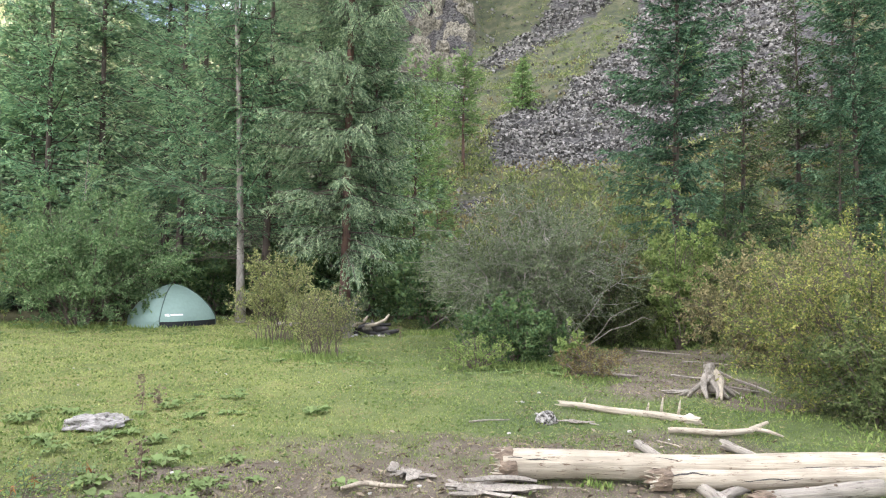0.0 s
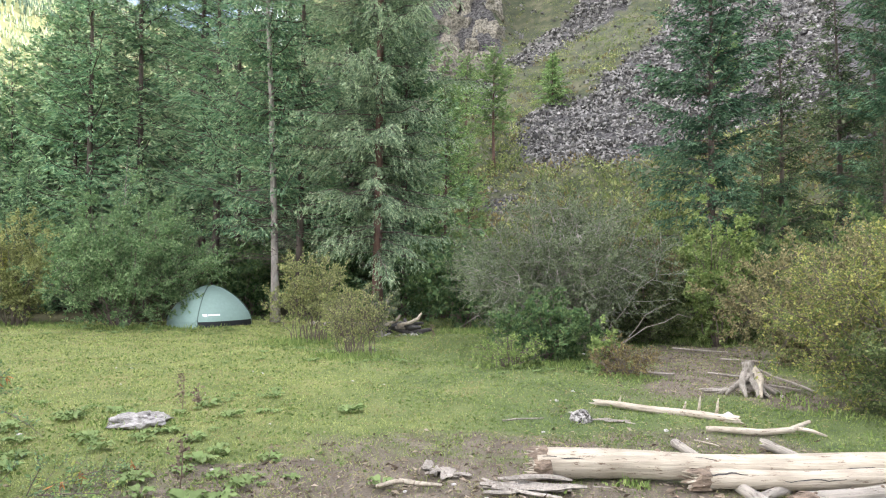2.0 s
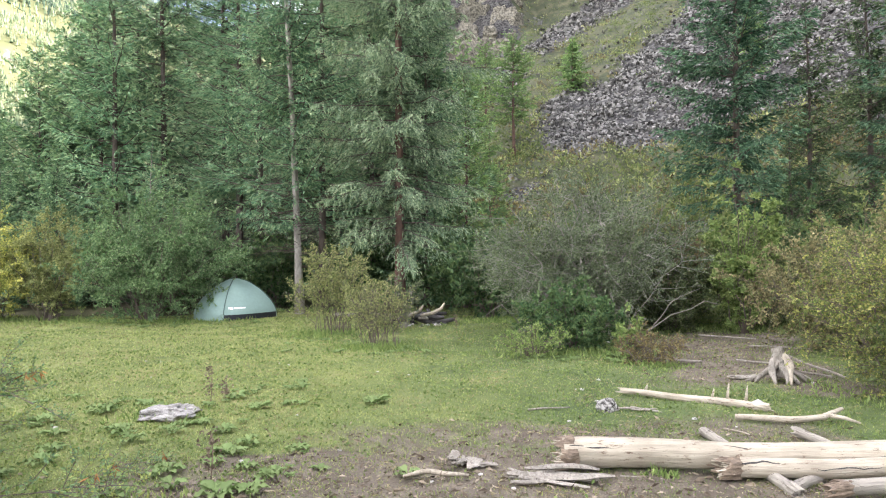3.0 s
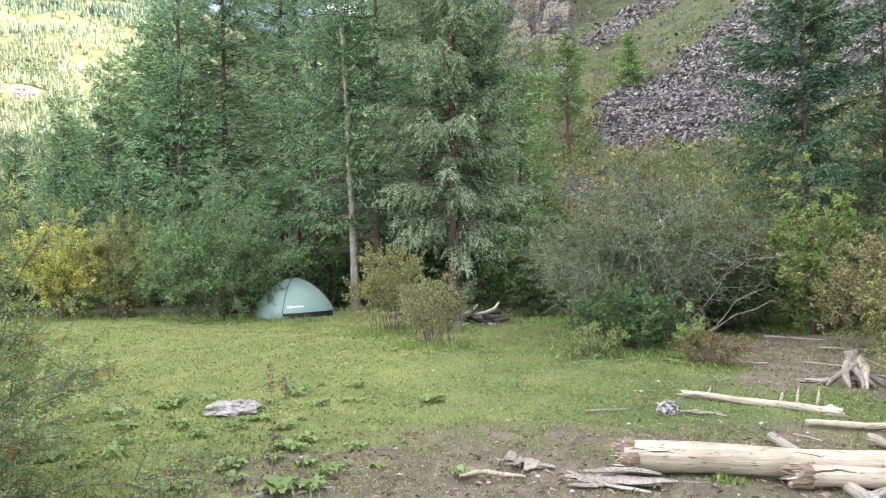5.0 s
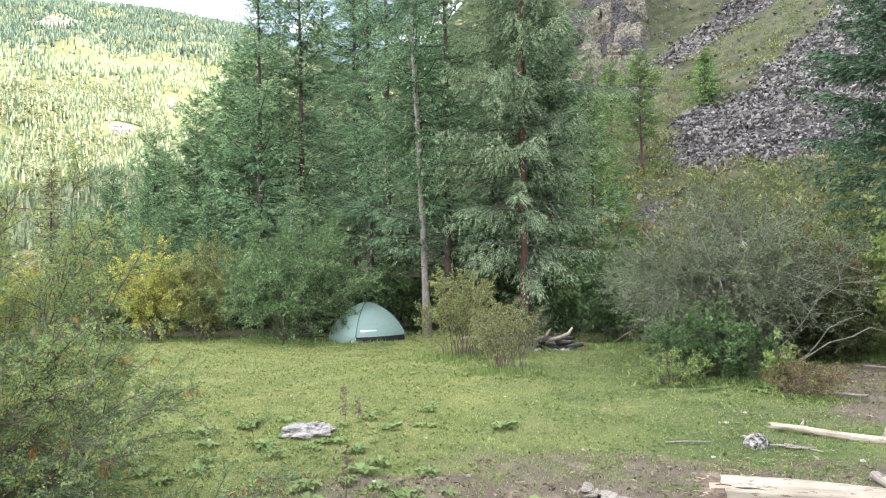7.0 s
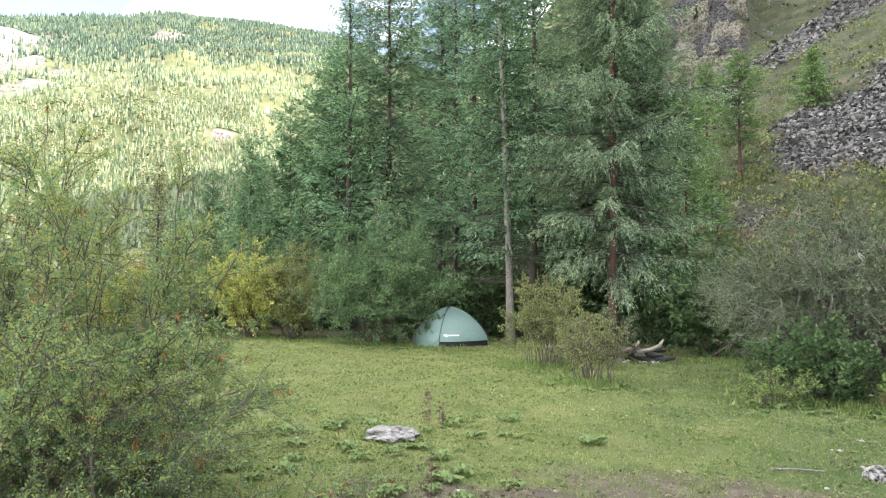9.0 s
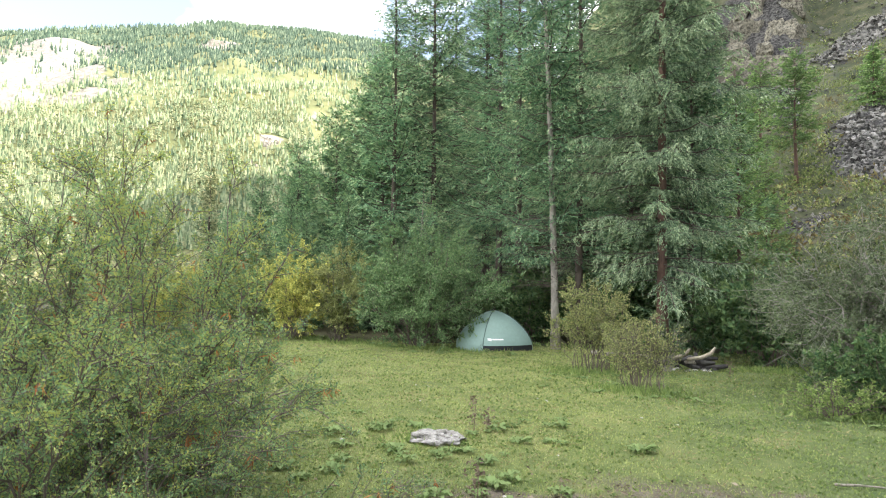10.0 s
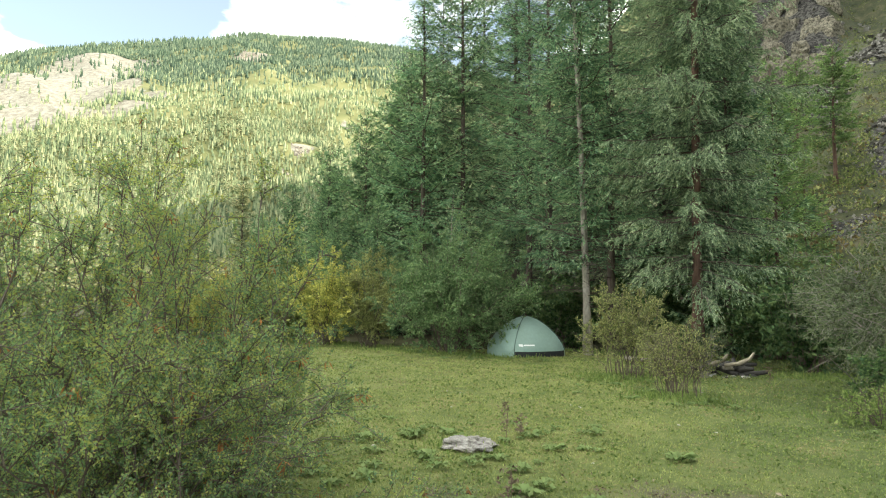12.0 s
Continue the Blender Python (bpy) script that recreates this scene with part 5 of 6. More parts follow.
# ---- the tent ----
def make_tent(x, y, turn):
    root = settle(new("tent"), x, y, turn, label="pale green dome tent pitched on the meadow")
    tagged(root, "", "tent")
    rx, ry, top = 1.10, 1.02, 1.16
    n, k = 48, 16
    q = np.arange(n) * 2 * np.pi / n
    rows = []
    for i in range(k + 1):
        u = i / k
        h = math.sin(u * math.pi / 2)
        r = max(1 - h ** 1.6, 0.0) ** 0.60
        # four-cornered in plan, rounder towards the top
        pw = 2.8 - 0.8 * u
        sq = (np.abs(np.cos(q)) ** pw + np.abs(np.sin(q)) ** pw) ** (-1 / pw)
        sag = 1 - 0.035 * np.abs(np.sin(2 * q)) ** 0.5 * math.sin(u * math.pi)
        rows.append(np.stack([rx * r * sq * sag * np.cos(q), ry * r * sq * sag * np.sin(q), np.full(n, 0.17 + (top - 0.17) * math.sin(u * math.pi / 2))], 1))
    v = np.concatenate(rows)
    i, j = np.meshgrid(np.arange(k), np.arange(n), indexing="ij")
    f = np.stack([i * n + j, i * n + (j + 1) % n, (i + 1) * n + (j + 1) % n, (i + 1) * n + j], -1).reshape(-1, 4)
    part("flysheet", solid("flysheet", v, [f], [TENT], smooth=True), root)
    base = rows[0]
    skirt = np.concatenate([base * [1.0, 1.0, 0] + [0, 0, 0.0], base * [0.985, 0.985, 1] + [0, 0, 0.03]])
    jj = np.arange(n)
    ring = np.stack([jj, (jj + 1) % n, n + (jj + 1) % n, n + jj], 1)
    front = (jj >= 5 * n // 8) & (jj < 7 * n // 8)
    for name, pick, mat, label in (("groundsheet", front, TENTFLOOR, "black groundsheet edge"), ("skirt", ~front, TENT, "")):
        used, order = np.unique(ring[pick], return_inverse=True)
        part(name, solid(name, skirt[used], [order.reshape(-1, 4)], [mat], smooth=True), root, label)
    for at in (n // 8, 3 * n // 8, 5 * n // 8, 7 * n // 8):
        line = np.array([row[at] for row in rows[:-1]]) * 1.004
        v, a, b = tube(line, np.full(len(line), 0.014), 6)
        part("seam", solid("seam", v, [a, b], [TENTSEAM], smooth=True), root)
    # the printed mark, a light blob and two thin lines
    def print_bar(u0, u1, z0, z1):
        c = [(u0, z0), (u1, z0), (u1, z1), (u0, z1)]
        pts = []
        for cu, cz in c:
            h = (cz - 0.17) / (top - 0.17)
            r = max(1 - h ** 1.6, 0.0) ** 0.60
            pts.append((cu, -ry * r * (1 - (abs(cu) / (rx * r)) ** 2.5) ** 0.4 - 0.012, cz))
        me = solid("logo", np.array(pts), [np.array([[0, 1, 2, 3]])], [WHITE])
        part("logo", me, root, "white printed mark")
    print_bar(-0.72, -0.62, 0.31, 0.38)
    print_bar(-0.60, -0.28, 0.33, 0.37)
    for sx, sy in ((-1, -1), (1, -1), (1, 1), (-1, 1)):
        a = np.array([[sx * rx * 0.78, sy * ry * 0.78, 0.25]])
        b = np.array([[sx * (rx + 0.55), sy * (ry + 0.45), 0.0]])
        v, f = sticks(a, b, 0.004, 0.004)
        part("guy_line", solid("guy_line", v, [f], [TENTSEAM]), root)


make_tent(-6.42, 18.75, 50)


# ---- logs, stump and dead wood ----
def log(name, points, radii, mat, label, seed, ends=(True, True), knots=4, endmat=None, sides=18, category="log", cracks=()):
    """A fallen trunk along a line: uneven bark-free wood, splintered ends, branch stubs."""
    rng = np.random.default_rng(seed)
    p = np.asarray(points, float)
    t = np.linspace(0, 1, len(p))
    s = np.linspace(0, 1, 28)
    line = np.stack([np.interp(s, t, p[:, i]) for i in range(3)], 1)
    r = np.interp(s, np.linspace(0, 1, len(radii)), radii)
    length = np.linalg.norm(p[-1] - p[0])
    line[1:-1] += np.stack([0.008 * np.sin(s * 9 + seed), 0.008 * np.sin(s * 7 + 1), 0.006 * np.sin(s * 11)], 1)[1:-1] * length / 2
    # local frame: the log lies along z of its object, so that the grain follows it
    way = Vector(p[-1] - p[0]).normalized()
    m = way.to_track_quat("Z", "Y").to_matrix().to_4x4()
    m.translation = Vector(p[0])
    inv = np.array(m.inverted())
    loc = line @ inv[:3, :3].T + inv[:3, 3]
    v, a, b = tube(loc, r, sides, rough=0.035, rng=rng)
    root = new(name)
    root.matrix_world = m
    part("trunk", solid("trunk", v, [a, b], [mat], smooth=True), root)
    if endmat:
        for which in (0, -1):
            if not ends[which]:
                continue
            # a jagged, splintered break
            sign = -1 if which == 0 else 1
            k = 20
            q = np.arange(k) * 6.283 / k
            rings = []
            for f_r, reach in ((1.03, -0.09), (1.12, -0.02), (1.0, 0.05), (0.72, -0.02), (0.4, -0.05), (0.05, -0.04)):
                rr = r[which] * f_r * (1 + rng.normal(0, 0.07, k))
                rings.append(loc[which] + np.stack([rr * np.cos(q), rr * np.sin(q), sign * (reach + (rng.normal(0, 0.03, k) if f_r < 1.02 else rng.normal(0, 0.012, k)))], 1))
            ii, jj = np.meshgrid(np.arange(5), np.arange(k), indexing="ij")
            ff = np.stack([ii * k + jj, ii * k + (jj + 1) % k, (ii + 1) * k + (jj + 1) % k, (ii + 1) * k + jj], -1).reshape(-1, 4)
            part("broken_end", solid("broken_end", np.concatenate(rings), [ff], [endmat]), root, "dark splintered end")
            if r[which] > 0.06:
                m2 = 26
                q2, f2 = rng.random(m2) * 6.283, rng.uniform(0.55, 1.0, m2)
                a2 = loc[which] + np.stack([r[which] * f2 * np.cos(q2), r[which] * f2 * np.sin(q2), np.full(m2, -sign * 0.03)], 1)
                b2 = a2 + np.stack([rng.normal(0, 0.012, m2), rng.normal(0, 0.012, m2), sign * rng.uniform(0.05, 0.13, m2)], 1)
                vv, f4 = sticks(a2, b2, rng.uniform(0.008, 0.02, m2), 0.003, 4)
                tagged(part("splinters", solid("splinters", vv, [f4], [mat]), root, "pale torn splinters"), kind="stuff")
    for _ in range(knots):
        u = rng.uniform(0.05, 0.95)
        c = np.array([np.interp(u, s, loc[:, i]) for i in range(3)])
        rad = np.interp(u, s, r)
        q = rng.uniform(0.4, 2.7)
        out = np.array(inv[:3, :3] @ np.array([0, -0.5 * math.cos(q), 1.0]))
        out = out / np.linalg.norm(out)
        vv, aa, bb = tube(np.array([c + out * rad * 0.6, c + out * rad * 1.05, c + out * rad * 1.15]), [rad * 0.28, rad * 0.22, rad * 0.1], 7)
        part("knot", solid("knot", vv, [aa, bb], [endmat or mat], smooth=True), root)
    for u0, u1, q, w in cracks:
        # dark drying cracks that run along the wood, on the side towards the meadow's near edge; one strip paints the
        # shade between two logs
        t2 = np.linspace(u0, u1, 12)
        c = np.stack([np.interp(t2, s, loc[:, i]) for i in range(3)], 1)
        rad = np.interp(t2, s, r)
        qq = q + 0.10 * np.sin(t2 * 40 + seed) + 0.05 * np.sin(t2 * 95)
        out = np.stack([np.zeros(12), -np.cos(qq), np.sin(qq)], 1) @ inv[:3, :3].T
        vv, aa, bb = tube(c + out * rad[:, None] * 0.985, w * np.sin(np.linspace(0.15, 3.0, 12)) + 0.001, 6)
        part("crack", solid("crack", vv, [aa, bb], [CHAR], smooth=True), root, "dark drying crack and gap shade")
    return tagged(root, label, category)


# Its last strip is a painted line of shade against the next log.
log("fallen_log", [(0.802, 5.032, 0.13), (1.953, 4.895, 0.15), (3.221, 4.811, 0.17), (4.109, 4.752, 0.184)], [0.122, 0.100, 0.093, 0.085], DRIFT, "long bleached barkless log lying across smaller ones", 1, (True, False), 1, ROT, 22, cracks=((0.0, 0.12, 0.6, 0.008), (0.3, 0.42, 0.9, 0.004), (0.55, 0.98, -0.05, 0.010)))
log("fallen_log", [(1.936, 4.739, 0.1), (2.476, 4.683, 0.11), (3.104, 4.644, 0.13), (3.669, 4.609, 0.148)], [0.074, 0.068, 0.066], DRIFT, "bleached log with a cracked broken end", 2, (True, False), 1, ROT, 18, cracks=((0.0, 0.22, 0.75, 0.008), (0.3, 0.6, 0.3, 0.004)))
log("fallen_log", [(2.483, 4.354, 0.08), (2.928, 4.393, 0.1), (3.462, 4.44, 0.124)], [0.05, 0.055, 0.06], GREYWOOD, "thinner grey log under the bleached ones", 3, (True, False), 3, ROT, 16)
log("fallen_log", [(2.22, 5.86, 0.05), (2.25, 4.4, 0.05)], [0.042, 0.046], GREYWOOD, "short grey log lying under the big log", 4, (True, True), 1, GREYWOOD, 12)
log("fallen_log", [(3.04, 5.80, 0.05), (3.15, 4.5, 0.05)], [0.040, 0.046], GREYWOOD, "short grey log lying under the big log", 5, (True, True), 1, GREYWOOD, 12)
log("fallen_log", [(2.3, 4.5, 0.045), (2.9, 4.9, 0.05)], [0.036, 0.045], GREYWOOD, "stubby grey log beneath the others", 6, (True, True), 0, GREYWOOD, 10)
dead = log("fallen_log", [(1.98, 7.68, 0.045), (2.6, 7.2, 0.05), (3.22, 6.78, 0.045)], [0.032, 0.044, 0.042], DRIFT, "pale barkless log with upright branch stubs on grass", 7, (True, True), 5, DRIFT, 14)
inv = dead.matrix_world.inverted()
for u, h in ((0.76, 0.17), (0.88, 0.16), (0.66, 0.09), (0.18, 0.05)):
    c = Vector((1.98, 7.68, 0.06)).lerp(Vector((3.22, 6.78, 0.06)), u)
    pts = np.array([inv @ (c + Vector((0.02 * k, 0.0, 0.03 + h * k))) for k in (0, 0.5, 1)])
    v, a, b = tube(pts, [0.018, 0.013, 0.006], 7)
    part("branch_stub", solid("branch_stub", v, [a, b], [DRIFT], smooth=True), dead)
br = log("dead_branch", [(2.75, 6.42, 0.04), (3.2, 6.28, 0.045), (3.55, 6.32, 0.05), (3.85, 6.5, 0.09)], [0.03, 0.032, 0.03, 0.018], DRIFT, "pale forked dead branch lying on the grass", 8, (False, False), 1, None, 10, "branch")
inv = br.matrix_world.inverted()
pts = np.array([inv @ Vector(q) for q in ((3.62, 6.36, 0.06), (3.74, 6.28, 0.05), (3.84, 6.2, 0.02))])
v, a, b = tube(pts, [0.024, 0.02, 0.01], 8)
part("fork", solid("fork", v, [a, b], [DRIFT], smooth=True), br)


def make_stump(x, y):
    rng = np.random.default_rng(31)
    root = settle(new("tree_stump"), x, y, 0, 0.78, label="weathered grey stump with spreading bare roots")
    tagged(root, "", "stump")
    z = np.linspace(0, 1, 9)
    v, a, b = tube(np.stack([0.02 * np.sin(z * 4) + 0.01, 0.03 * z, 0.08 + 0.46 * z], 1), 0.13 - 0.045 * z ** 0.7 + 0.03 * np.exp(-z * 5), 16, rough=0.16, rng=rng)
    part("stem", solid("stem", v, [a, b], [GREYWOOD], smooth=True), root)
    for k, (az, long, r, rise) in enumerate(((184, 0.55, 0.045, 0.24), (204, 0.46, 0.06, 0.32), (230, 0.36, 0.07, 0.40), (252, 0.34, 0.06, 0.38), (276, 0.36, 0.075, 0.42), (300, 0.34, 0.06, 0.36), (326, 0.38, 0.055, 0.30), (350, 0.50, 0.04, 0.22), (60, 0.3, 0.06, 0.28), (130, 0.34, 0.06, 0.28))):
        c, s = math.cos(radians(az)), math.sin(radians(az))
        t = np.linspace(0, 1, 9)
        bend = 0.07 * np.sin(t * 3.4 + k * 1.7)
        line = np.stack([c * (0.02 + long * t) - s * bend, s * (0.02 + long * t) + c * bend, rise * (1 - t) ** 0.9 + 0.015], 1)
        v, a, b = tube(line, r * (1 - 0.6 * t) * (1 + 0.15 * np.sin(t * 9 + k)), 10, rough=0.16, rng=rng)
        part("root", solid("root", v, [a, b], [DRIFT if k == 4 else GREYWOOD], smooth=True), root)


make_stump(4.18, 8.35)


def stick(points, radii, mat, label, name="stick", category="stick"):
    p = np.asarray(points, float)
    base = p.mean(0) * [1, 1, 0]
    s = np.linspace(0, 1, 9)
    t = np.linspace(0, 1, len(p))
    line = np.stack([np.interp(s, t, p[:, i] - base[i]) for i in range(3)], 1)
    span = np.linalg.norm(line[-1] - line[0])
    line[:, :2] += 0.035 * span * np.stack([np.sin(s * 7 + p[0, 0] * 9), np.cos(s * 5 + p[0, 1] * 7)], 1)
    v, a, b = tube(line, np.interp(s, np.linspace(0, 1, len(radii)), radii), 8, rough=0.12, rng=np.random.default_rng(int(abs(p[0, 0]) * 100)))
    ob = new(name, solid(name, v, [a, b], [mat], smooth=True))
    ob.location = base
    return tagged(ob, label, category, "scattered dead wood")


stick([(4.45, 8.7, 0.28), (4.95, 8.2, 0.05)], [0.014, 0.018], GREYWOOD, "thin grey pole leaning by the stump")
stick([(4.4, 8.6, 0.1), (4.9, 8.45, 0.03)], [0.02, 0.014], GREYWOOD, "short grey root piece by the stump")
stick([(4.3, 9.9, 0.02), (4.8, 9.5, 0.025)], [0.016, 0.010], GREYWOOD, "grey stick lying on bare earth")
stick([(4.9, 12.9, 0.03), (5.7, 12.2, 0.03)], [0.022, 0.014], GREYWOOD, "long grey pole lying on bare earth")
stick([(5.2, 11.4, 0.02), (6.0, 10.9, 0.03)], [0.02, 0.014], GREYWOOD, "grey stick lying on bare earth")
stick([(3.3, 9.9, 0.03), (3.75, 9.75, 0.03)], [0.022, 0.018], GREYWOOD, "short pale stick by the withered weeds")
stick([(-0.44, 4.88, 0.02), (-0.25, 4.95, 0.035), (-0.1, 4.86, 0.03), (0.06, 4.88, 0.02)], [0.012, 0.02, 0.018, 0.01], DRIFT, "crooked pale stick lying on the earth")
stick([(0.54, 4.96, 0.025), (0.68, 4.97, 0.03)], [0.028, 0.02], DRIFT, "short pale piece of wood on the earth")
stick([(1.2, 4.85, 0.015), (1.5, 4.75, 0.015)], [0.009, 0.006], GREYWOOD, "thin twig on the earth")
stick([(2.5, 6.1, 0.015), (2.65, 5.9, 0.015)], [0.008, 0.006], DRIFT, "thin pale twig on the grass")
stick([(0.75, 6.9, 0.02), (1.2, 7.0, 0.02)], [0.012, 0.008], GREYWOOD, "thin grey twig on the grass")
stick([(-3.4, 18.2, 0.08), (-1.8, 17.5, 0.1)], [0.06, 0.07], GREYWOOD, "pale log lying behind the small bush", "fallen_log", "log")


def torn_wood(name, x, y, turn, long, thick, count, mat, seed, label, category):
    """A decayed piece of wood: flat splitting shards lying over one another."""
    rng = np.random.default_rng(seed)
    root = settle(new(name), x, y, turn, label=label)
    tagged(root, "", category, "scattered dead wood")
    for k in range(count):
        c = np.array([rng.normal(0, long * 0.14), rng.normal(0, thick * 0.8), thick * (0.35 + 0.22 * k * rng.random())])
        d = unit(np.array([1.0, rng.normal(0, 0.14), rng.normal(0, 0.10)])) * long * rng.uniform(0.22, 0.5)
        t = np.linspace(-1, 1, 7)[:, None]
        line = c + d * t + np.array([0, 1.0, 0.4]) * (thick * 0.5 * np.sin(t * 2.2 + k))
        line[:, 2] = np.maximum(line[:, 2], 0.008)
        v, a, b = tube(line, thick * rng.uniform(0.3, 0.62) * (1.0 - 0.5 * np.abs(np.linspace(-1, 1, 7)) ** 4), 8, rough=0.28, rng=rng)
        v[:, 2] = 0.004 + (v[:, 2] - v[:, 2].min()) * 0.7 + max(0.0, c[2] - thick * 0.5)
        part("shard", solid("shard", v, [a, b], [mat]), root)


torn_wood("root_fragment", 0.02, 5.16, 52, 0.24, 0.05, 7, GREYWOOD, 3, "twisted grey root fragment on the earth", "root")
torn_wood("root_fragment", 0.22, 5.12, 10, 0.16, 0.025, 4, GREYWOOD, 4, "splinter of a grey root on the earth", "root")
torn_wood("driftwood_piece", 0.72, 4.74, -8, 0.80, 0.055, 9, GREYWOOD, 5, "flaking grey piece of driftwood on the earth", "driftwood")
torn_wood("bark_piece", 1.95, 6.85, -20, 0.34, 0.022, 6, GREYWOOD, 6, "torn grey bark pieces beside the mottled stone", "bark")
torn_wood("bark_piece", 3.78, 8.55, 12, 0.34, 0.04, 6, GREYWOOD, 7, "pale torn wood beside the stump", "bark")
# bleached boughs hanging out of the willow
stick([(3.35, 11.3, 0.25), (3.75, 11.1, 0.62), (4.05, 11.0, 0.72), (4.3, 10.9, 0.86), (4.5, 10.85, 0.80)], [0.010, 0.008, 0.007, 0.006, 0.003], BLEACHED, "bleached bare bough reaching out of the willow", "dead_bough", "branch")
stick([(3.45, 11.5, 0.25), (3.85, 11.4, 0.8), (4.35, 11.4, 1.05)], [0.008, 0.006, 0.003], BLEACHED, "bleached bare bough reaching out of the willow", "dead_bough", "branch")
stick([(3.3, 11.9, 0.4), (3.7, 11.8, 1.1), (4.1, 11.8, 1.5)], [0.007, 0.005, 0.003], BLEACHED, "bleached bare bough reaching out of the willow", "dead_bough", "branch")
stick([(1.5, 14.5, 0.1), (1.1, 14.2, 0.6), (0.6, 14.3, 0.3)], [0.012, 0.010, 0.004], BLEACHED, "arched bare bough beside the willow", "dead_bough", "branch")


def make_fire_place(x, y):
    rng = np.random.default_rng(17)
    root = settle(new("campfire_heap"), x, y, 0, 1.25, label="heap of charred wood and ash with bleached boughs")
    tagged(root, "", "campfire")
    for k in range(24):
        az, r = rng.random() * 6.283, rng.random() ** 0.5 * 0.45
        c = np.array([r * math.cos(az), r * math.sin(az) * 0.7, 0.05 + 0.22 * rng.random() * (1 - r)])
        d = unit(np.array([rng.normal(), rng.normal() * 0.5, rng.normal() * 0.2]))
        v, a, b = tube(np.array([c - d * 0.22, c, c + d * 0.22]), [0.035, 0.045, 0.03], 8, rough=0.15, rng=rng)
        part("charred_log", solid("charred_log", v, [a, b], [CHAR if k % 8 else GREYWOOD], smooth=True), root)
    for dx, up in ((-0.12, 0.9), (0.30, 1.0)):
        line = np.array([(dx - 0.34, -0.25, 0.20), (dx - 0.1, -0.25, 0.25 * up), (dx + 0.06, -0.27, 0.33 * up), (dx + 0.13, -0.25, 0.44 * up)])
        v, a, b = tube(line, [0.030, 0.038, 0.034, 0.020], 8, rough=0.08, rng=rng)
        part("bough", solid("bough", v, [a, b], [DRIFT], smooth=True), root, "bleached curved bough")
    for k in range(13):
        w = rng.uniform(0.03, 0.085)
        ob = part("stone", lump("stone", (w, w * 0.85, w * 0.7), (MOTTLED, CHAR, PEBBLE)[k % 3], 60 + k, detail=2), root)
        ob.location = (rng.uniform(-0.4, 0.6), rng.uniform(-0.5, -0.2), 0)


make_fire_place(-0.75, 16.0)

# ---- stones ----
def stone(x, y, size, mat, seed, label, turn=0.0, detail=3):
    ob = new("stone", lump("stone", size, mat, seed, rough=0.42 if detail > 2 else 0.25, detail=detail + (detail > 2)))
    ob.location = (x, y, float(height(x, y)))
    ob.rotation_euler = (0, 0, turn)
    return tagged(ob, label, "stone")


stone(-3.1, 6.9, (0.28, 0.24, 0.085), STONE, 1, "flat pale grey boulder sunk in the grass")
stone(1.62, 6.98, (0.12, 0.10, 0.12), MOTTLED, 2, "round mottled dark and pale stone on the grass", detail=2)
stone(-7.9, 6.5, (0.42, 0.35, 0.30), STONE, 3, "pale boulder behind the thorny shrub")
stone(3.25, 7.0, (0.08, 0.06, 0.06), PEBBLE, 4, "small pale stone on the grass", detail=2)
rng = random.Random(8)
for k in range(44):
    d, az = 4.4 + 9 * rng.random() ** 1.3, radians(rng.uniform(-40, 32))
    s = rng.uniform(0.014, 0.04)
    tagged(stone(d * math.sin(az), d * math.cos(az), (s, s * 0.8, s * 0.55), PEBBLE, 100 + k % 9, "small pale stone lying in the meadow", rng.random() * 6, 1), group="small stones in the meadow")


# ---- weeds ----
def weed(seed, leaves, long):
    """A rosette of broad notched leaves on short stalks."""
    rng = np.random.default_rng(seed)
    root = new("broadleaf_weed")
    for k in range(leaves):
        az = 6.283 * k / leaves + rng.normal(0, 0.3)
        size = long * rng.uniform(0.6, 1.15)
        c, s = math.cos(az), math.sin(az)
        t = np.linspace(0, 1, 6)
        w = size * rng.uniform(0.26, 0.4) * np.sin(np.pi * np.clip(t, 0.02, 0.99) ** 0.7) * (1 + 0.22 * np.sin(t * 25 + k))
        lift = rng.uniform(0.15, 0.75)
        r = 0.25 * size + size * t
        z = 0.015 + size * lift * (0.75 * t - 0.55 * t * t) + rng.uniform(0, 0.03)
        mid = np.stack([r * c, r * s, z], 1)
        sid = np.stack([-s * w, c * w, 0.0 * w], 1)
        fold = np.array([0, 0, 1.0]) * (w * rng.uniform(0.25, 0.7))[:, None]
        wave = np.array([0, 0, 0.012]) * np.sin(t * 17 + k)[:, None]
        v = np.concatenate([mid - sid + fold + wave, mid, mid + sid + fold - wave])
        i = np.arange(5)
        f = np.concatenate([np.stack([i, i + 1, i + 7, i + 6], 1), np.stack([i + 6, i + 7, i + 13, i + 12], 1)])
        part("leaf", solid("leaf", v, [f], [WEED], smooth=True), root)
        v, f = sticks(np.array([[0, 0, 0.0]]), mid[:1], 0.004, 0.003)
        part("stalk", solid("stalk", v, [f], [WEED]), root)
    return tagged(root, "low broad-leaved green weed growing in the grass", "weed", "broad-leaved weeds")


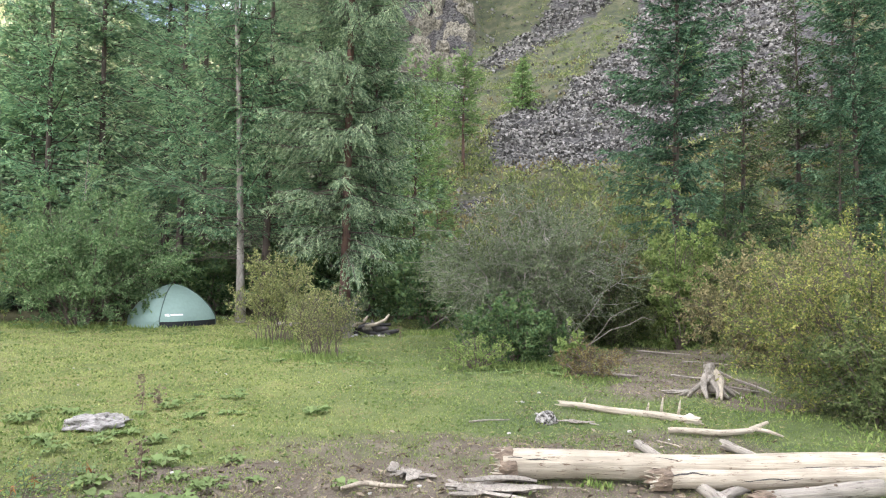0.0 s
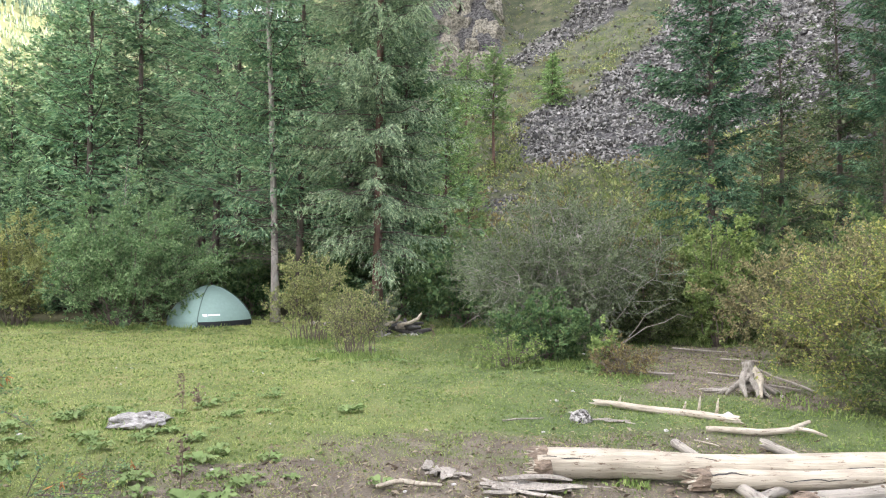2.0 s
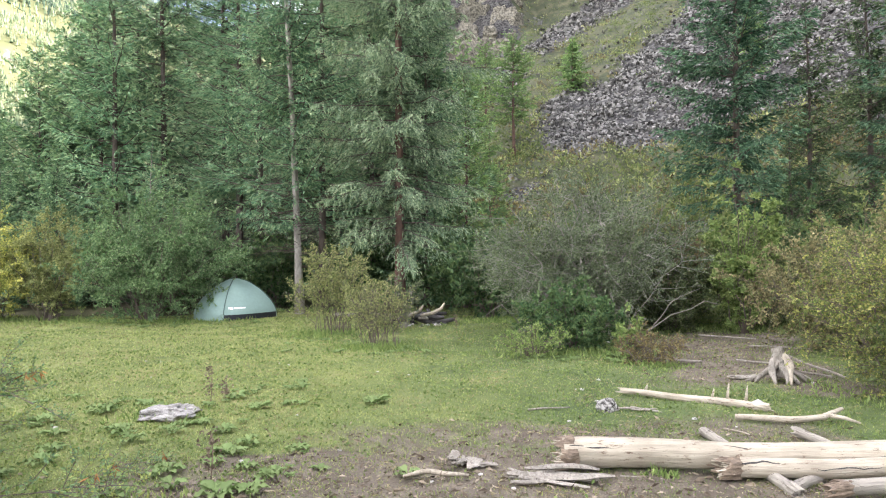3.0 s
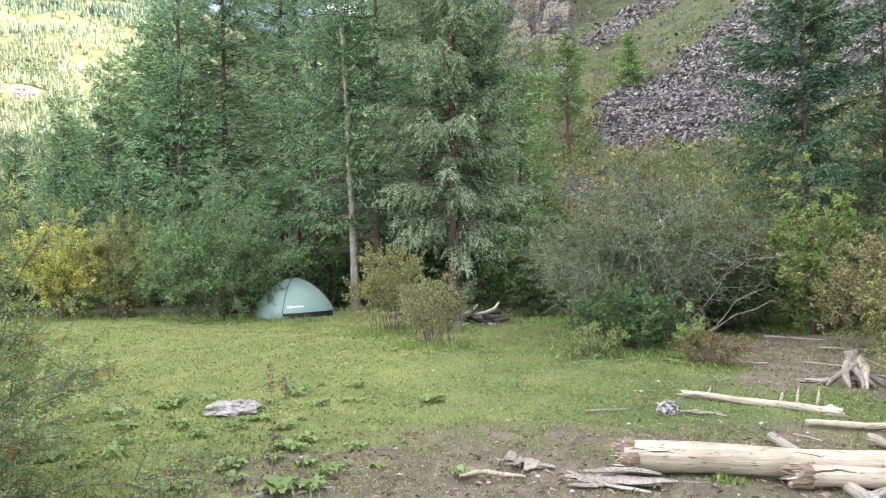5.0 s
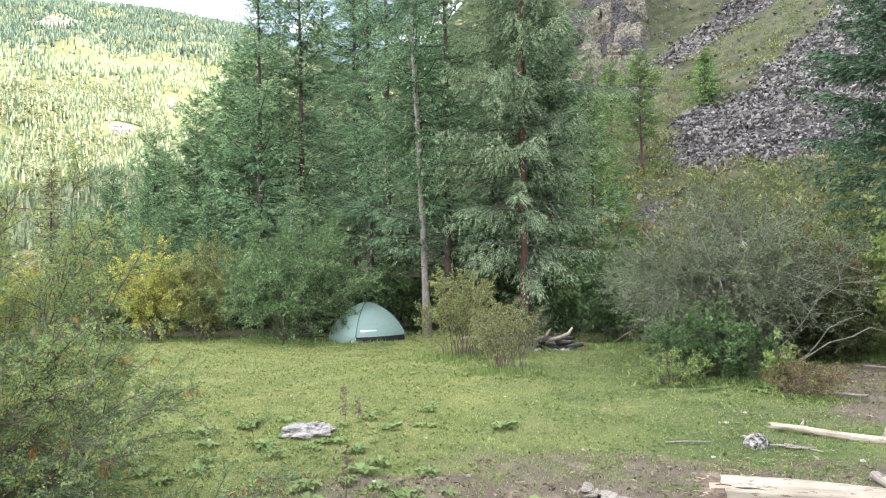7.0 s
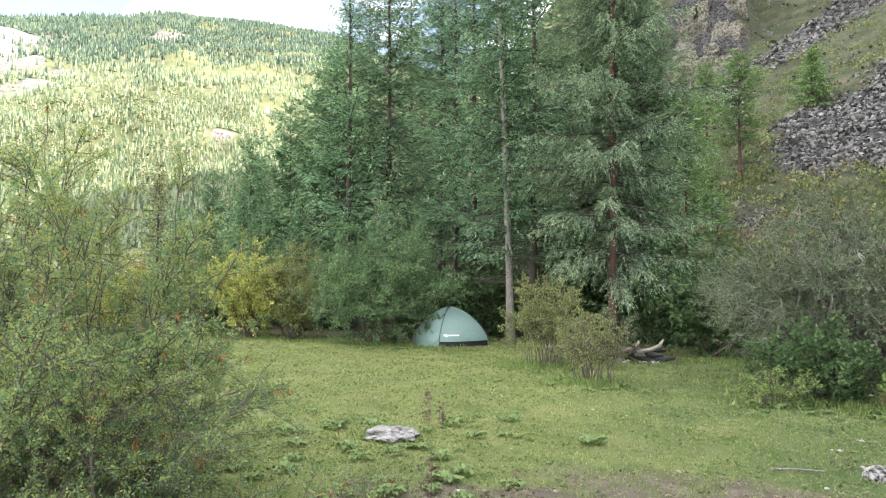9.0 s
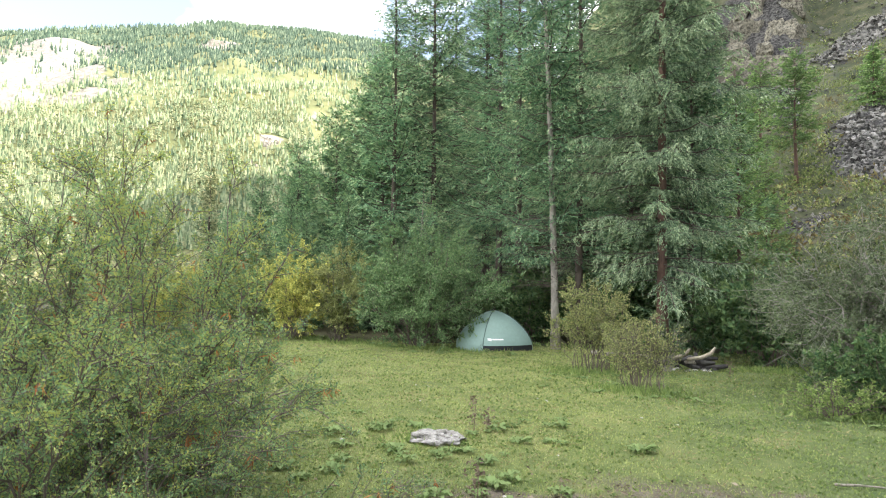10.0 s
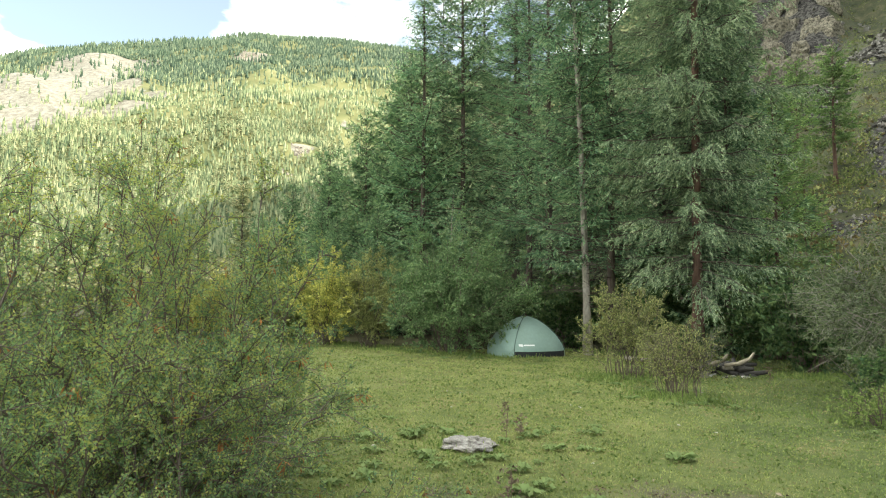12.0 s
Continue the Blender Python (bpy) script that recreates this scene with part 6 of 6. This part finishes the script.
kinds = [weed(1, 9, 0.125), weed(2, 8, 0.10), weed(3, 10, 0.15)]
rng = random.Random(4)
spots = [(-2.6, 6.5), (-2.85, 6.35), (-2.3, 6.3), (-3.3, 6.3), (-3.0, 5.9), (-2.0, 5.6), (-2.5, 5.3), (-1.7, 5.2), (-3.6, 7.4), (-4.0, 7.1), (-2.1, 4.7), (-1.7, 4.5), (-2.5, 4.6), (-0.4, 5.0), (-0.95, 7.4), (-1.5, 4.55), (-1.95, 5.9), (-3.9, 6.2), (-4.3, 6.6), (-1.2, 12.0), (-0.9, 11.7)]
for k in range(95):
    d, az = 4.6 + 4.5 * rng.random() ** 1.4, radians(rng.uniform(-48, -12))
    spots.append((d * math.sin(az), d * math.cos(az)))
for k in range(30):
    spots.append((rng.uniform(-3.6, -0.4), rng.uniform(10.9, 14.5)))
for k in range(24):
    spots.append((rng.uniform(-9.8, -5.2), rng.uniform(15.6, 17.6)))
for k in range(22):
    spots.append((rng.uniform(0.9, 3.4), rng.uniform(9.7, 11.0)))
for k, (x, y) in enumerate(spots):
    size = rng.uniform(0.4, 1.0) if k > 20 else rng.uniform(0.8, 1.2)
    if k < 3:
        settle(kinds[k], x, y, rng.uniform(0, 360), size)
    else:
        again(kinds[k % 3], x, y, rng.uniform(0, 360), size)


def tall_weed(x, y, tall, seed):
    """A dry stalk with seed heads."""
    rng = np.random.default_rng(seed)
    root = settle(new("dry_weed"), x, y, label="thin dry brown weed stalk with seed heads")
    tagged(root, "", "weed")
    z = np.linspace(0, tall, 7)
    line = np.stack([0.02 * np.sin(z * 5), 0.02 * np.cos(z * 4), z], 1)
    v, a, b = tube(line, np.linspace(0.006, 0.002, 7), 5)
    part("stalk", solid("stalk", v, [a, b], [ROT]), root)
    k = 60
    p = np.stack([rng.normal(0, 0.035, k), rng.normal(0, 0.035, k), tall * rng.uniform(0.15, 1, k)], 1)
    v, f = blades(p, rng.normal(0, 1, (k, 3)), 0.045, 0.022, rng)
    tagged(part("seed_head", solid("seed_head", v, [f], [ROT]), root), kind="stuff")


tall_weed(-2.87, 7.45, 0.42, 1)
tall_weed(-1.9, 4.9, 0.4, 2)
tall_weed(-2.75, 7.6, 0.25, 3)
tall_weed(0.05, 14.6, 0.35, 4)
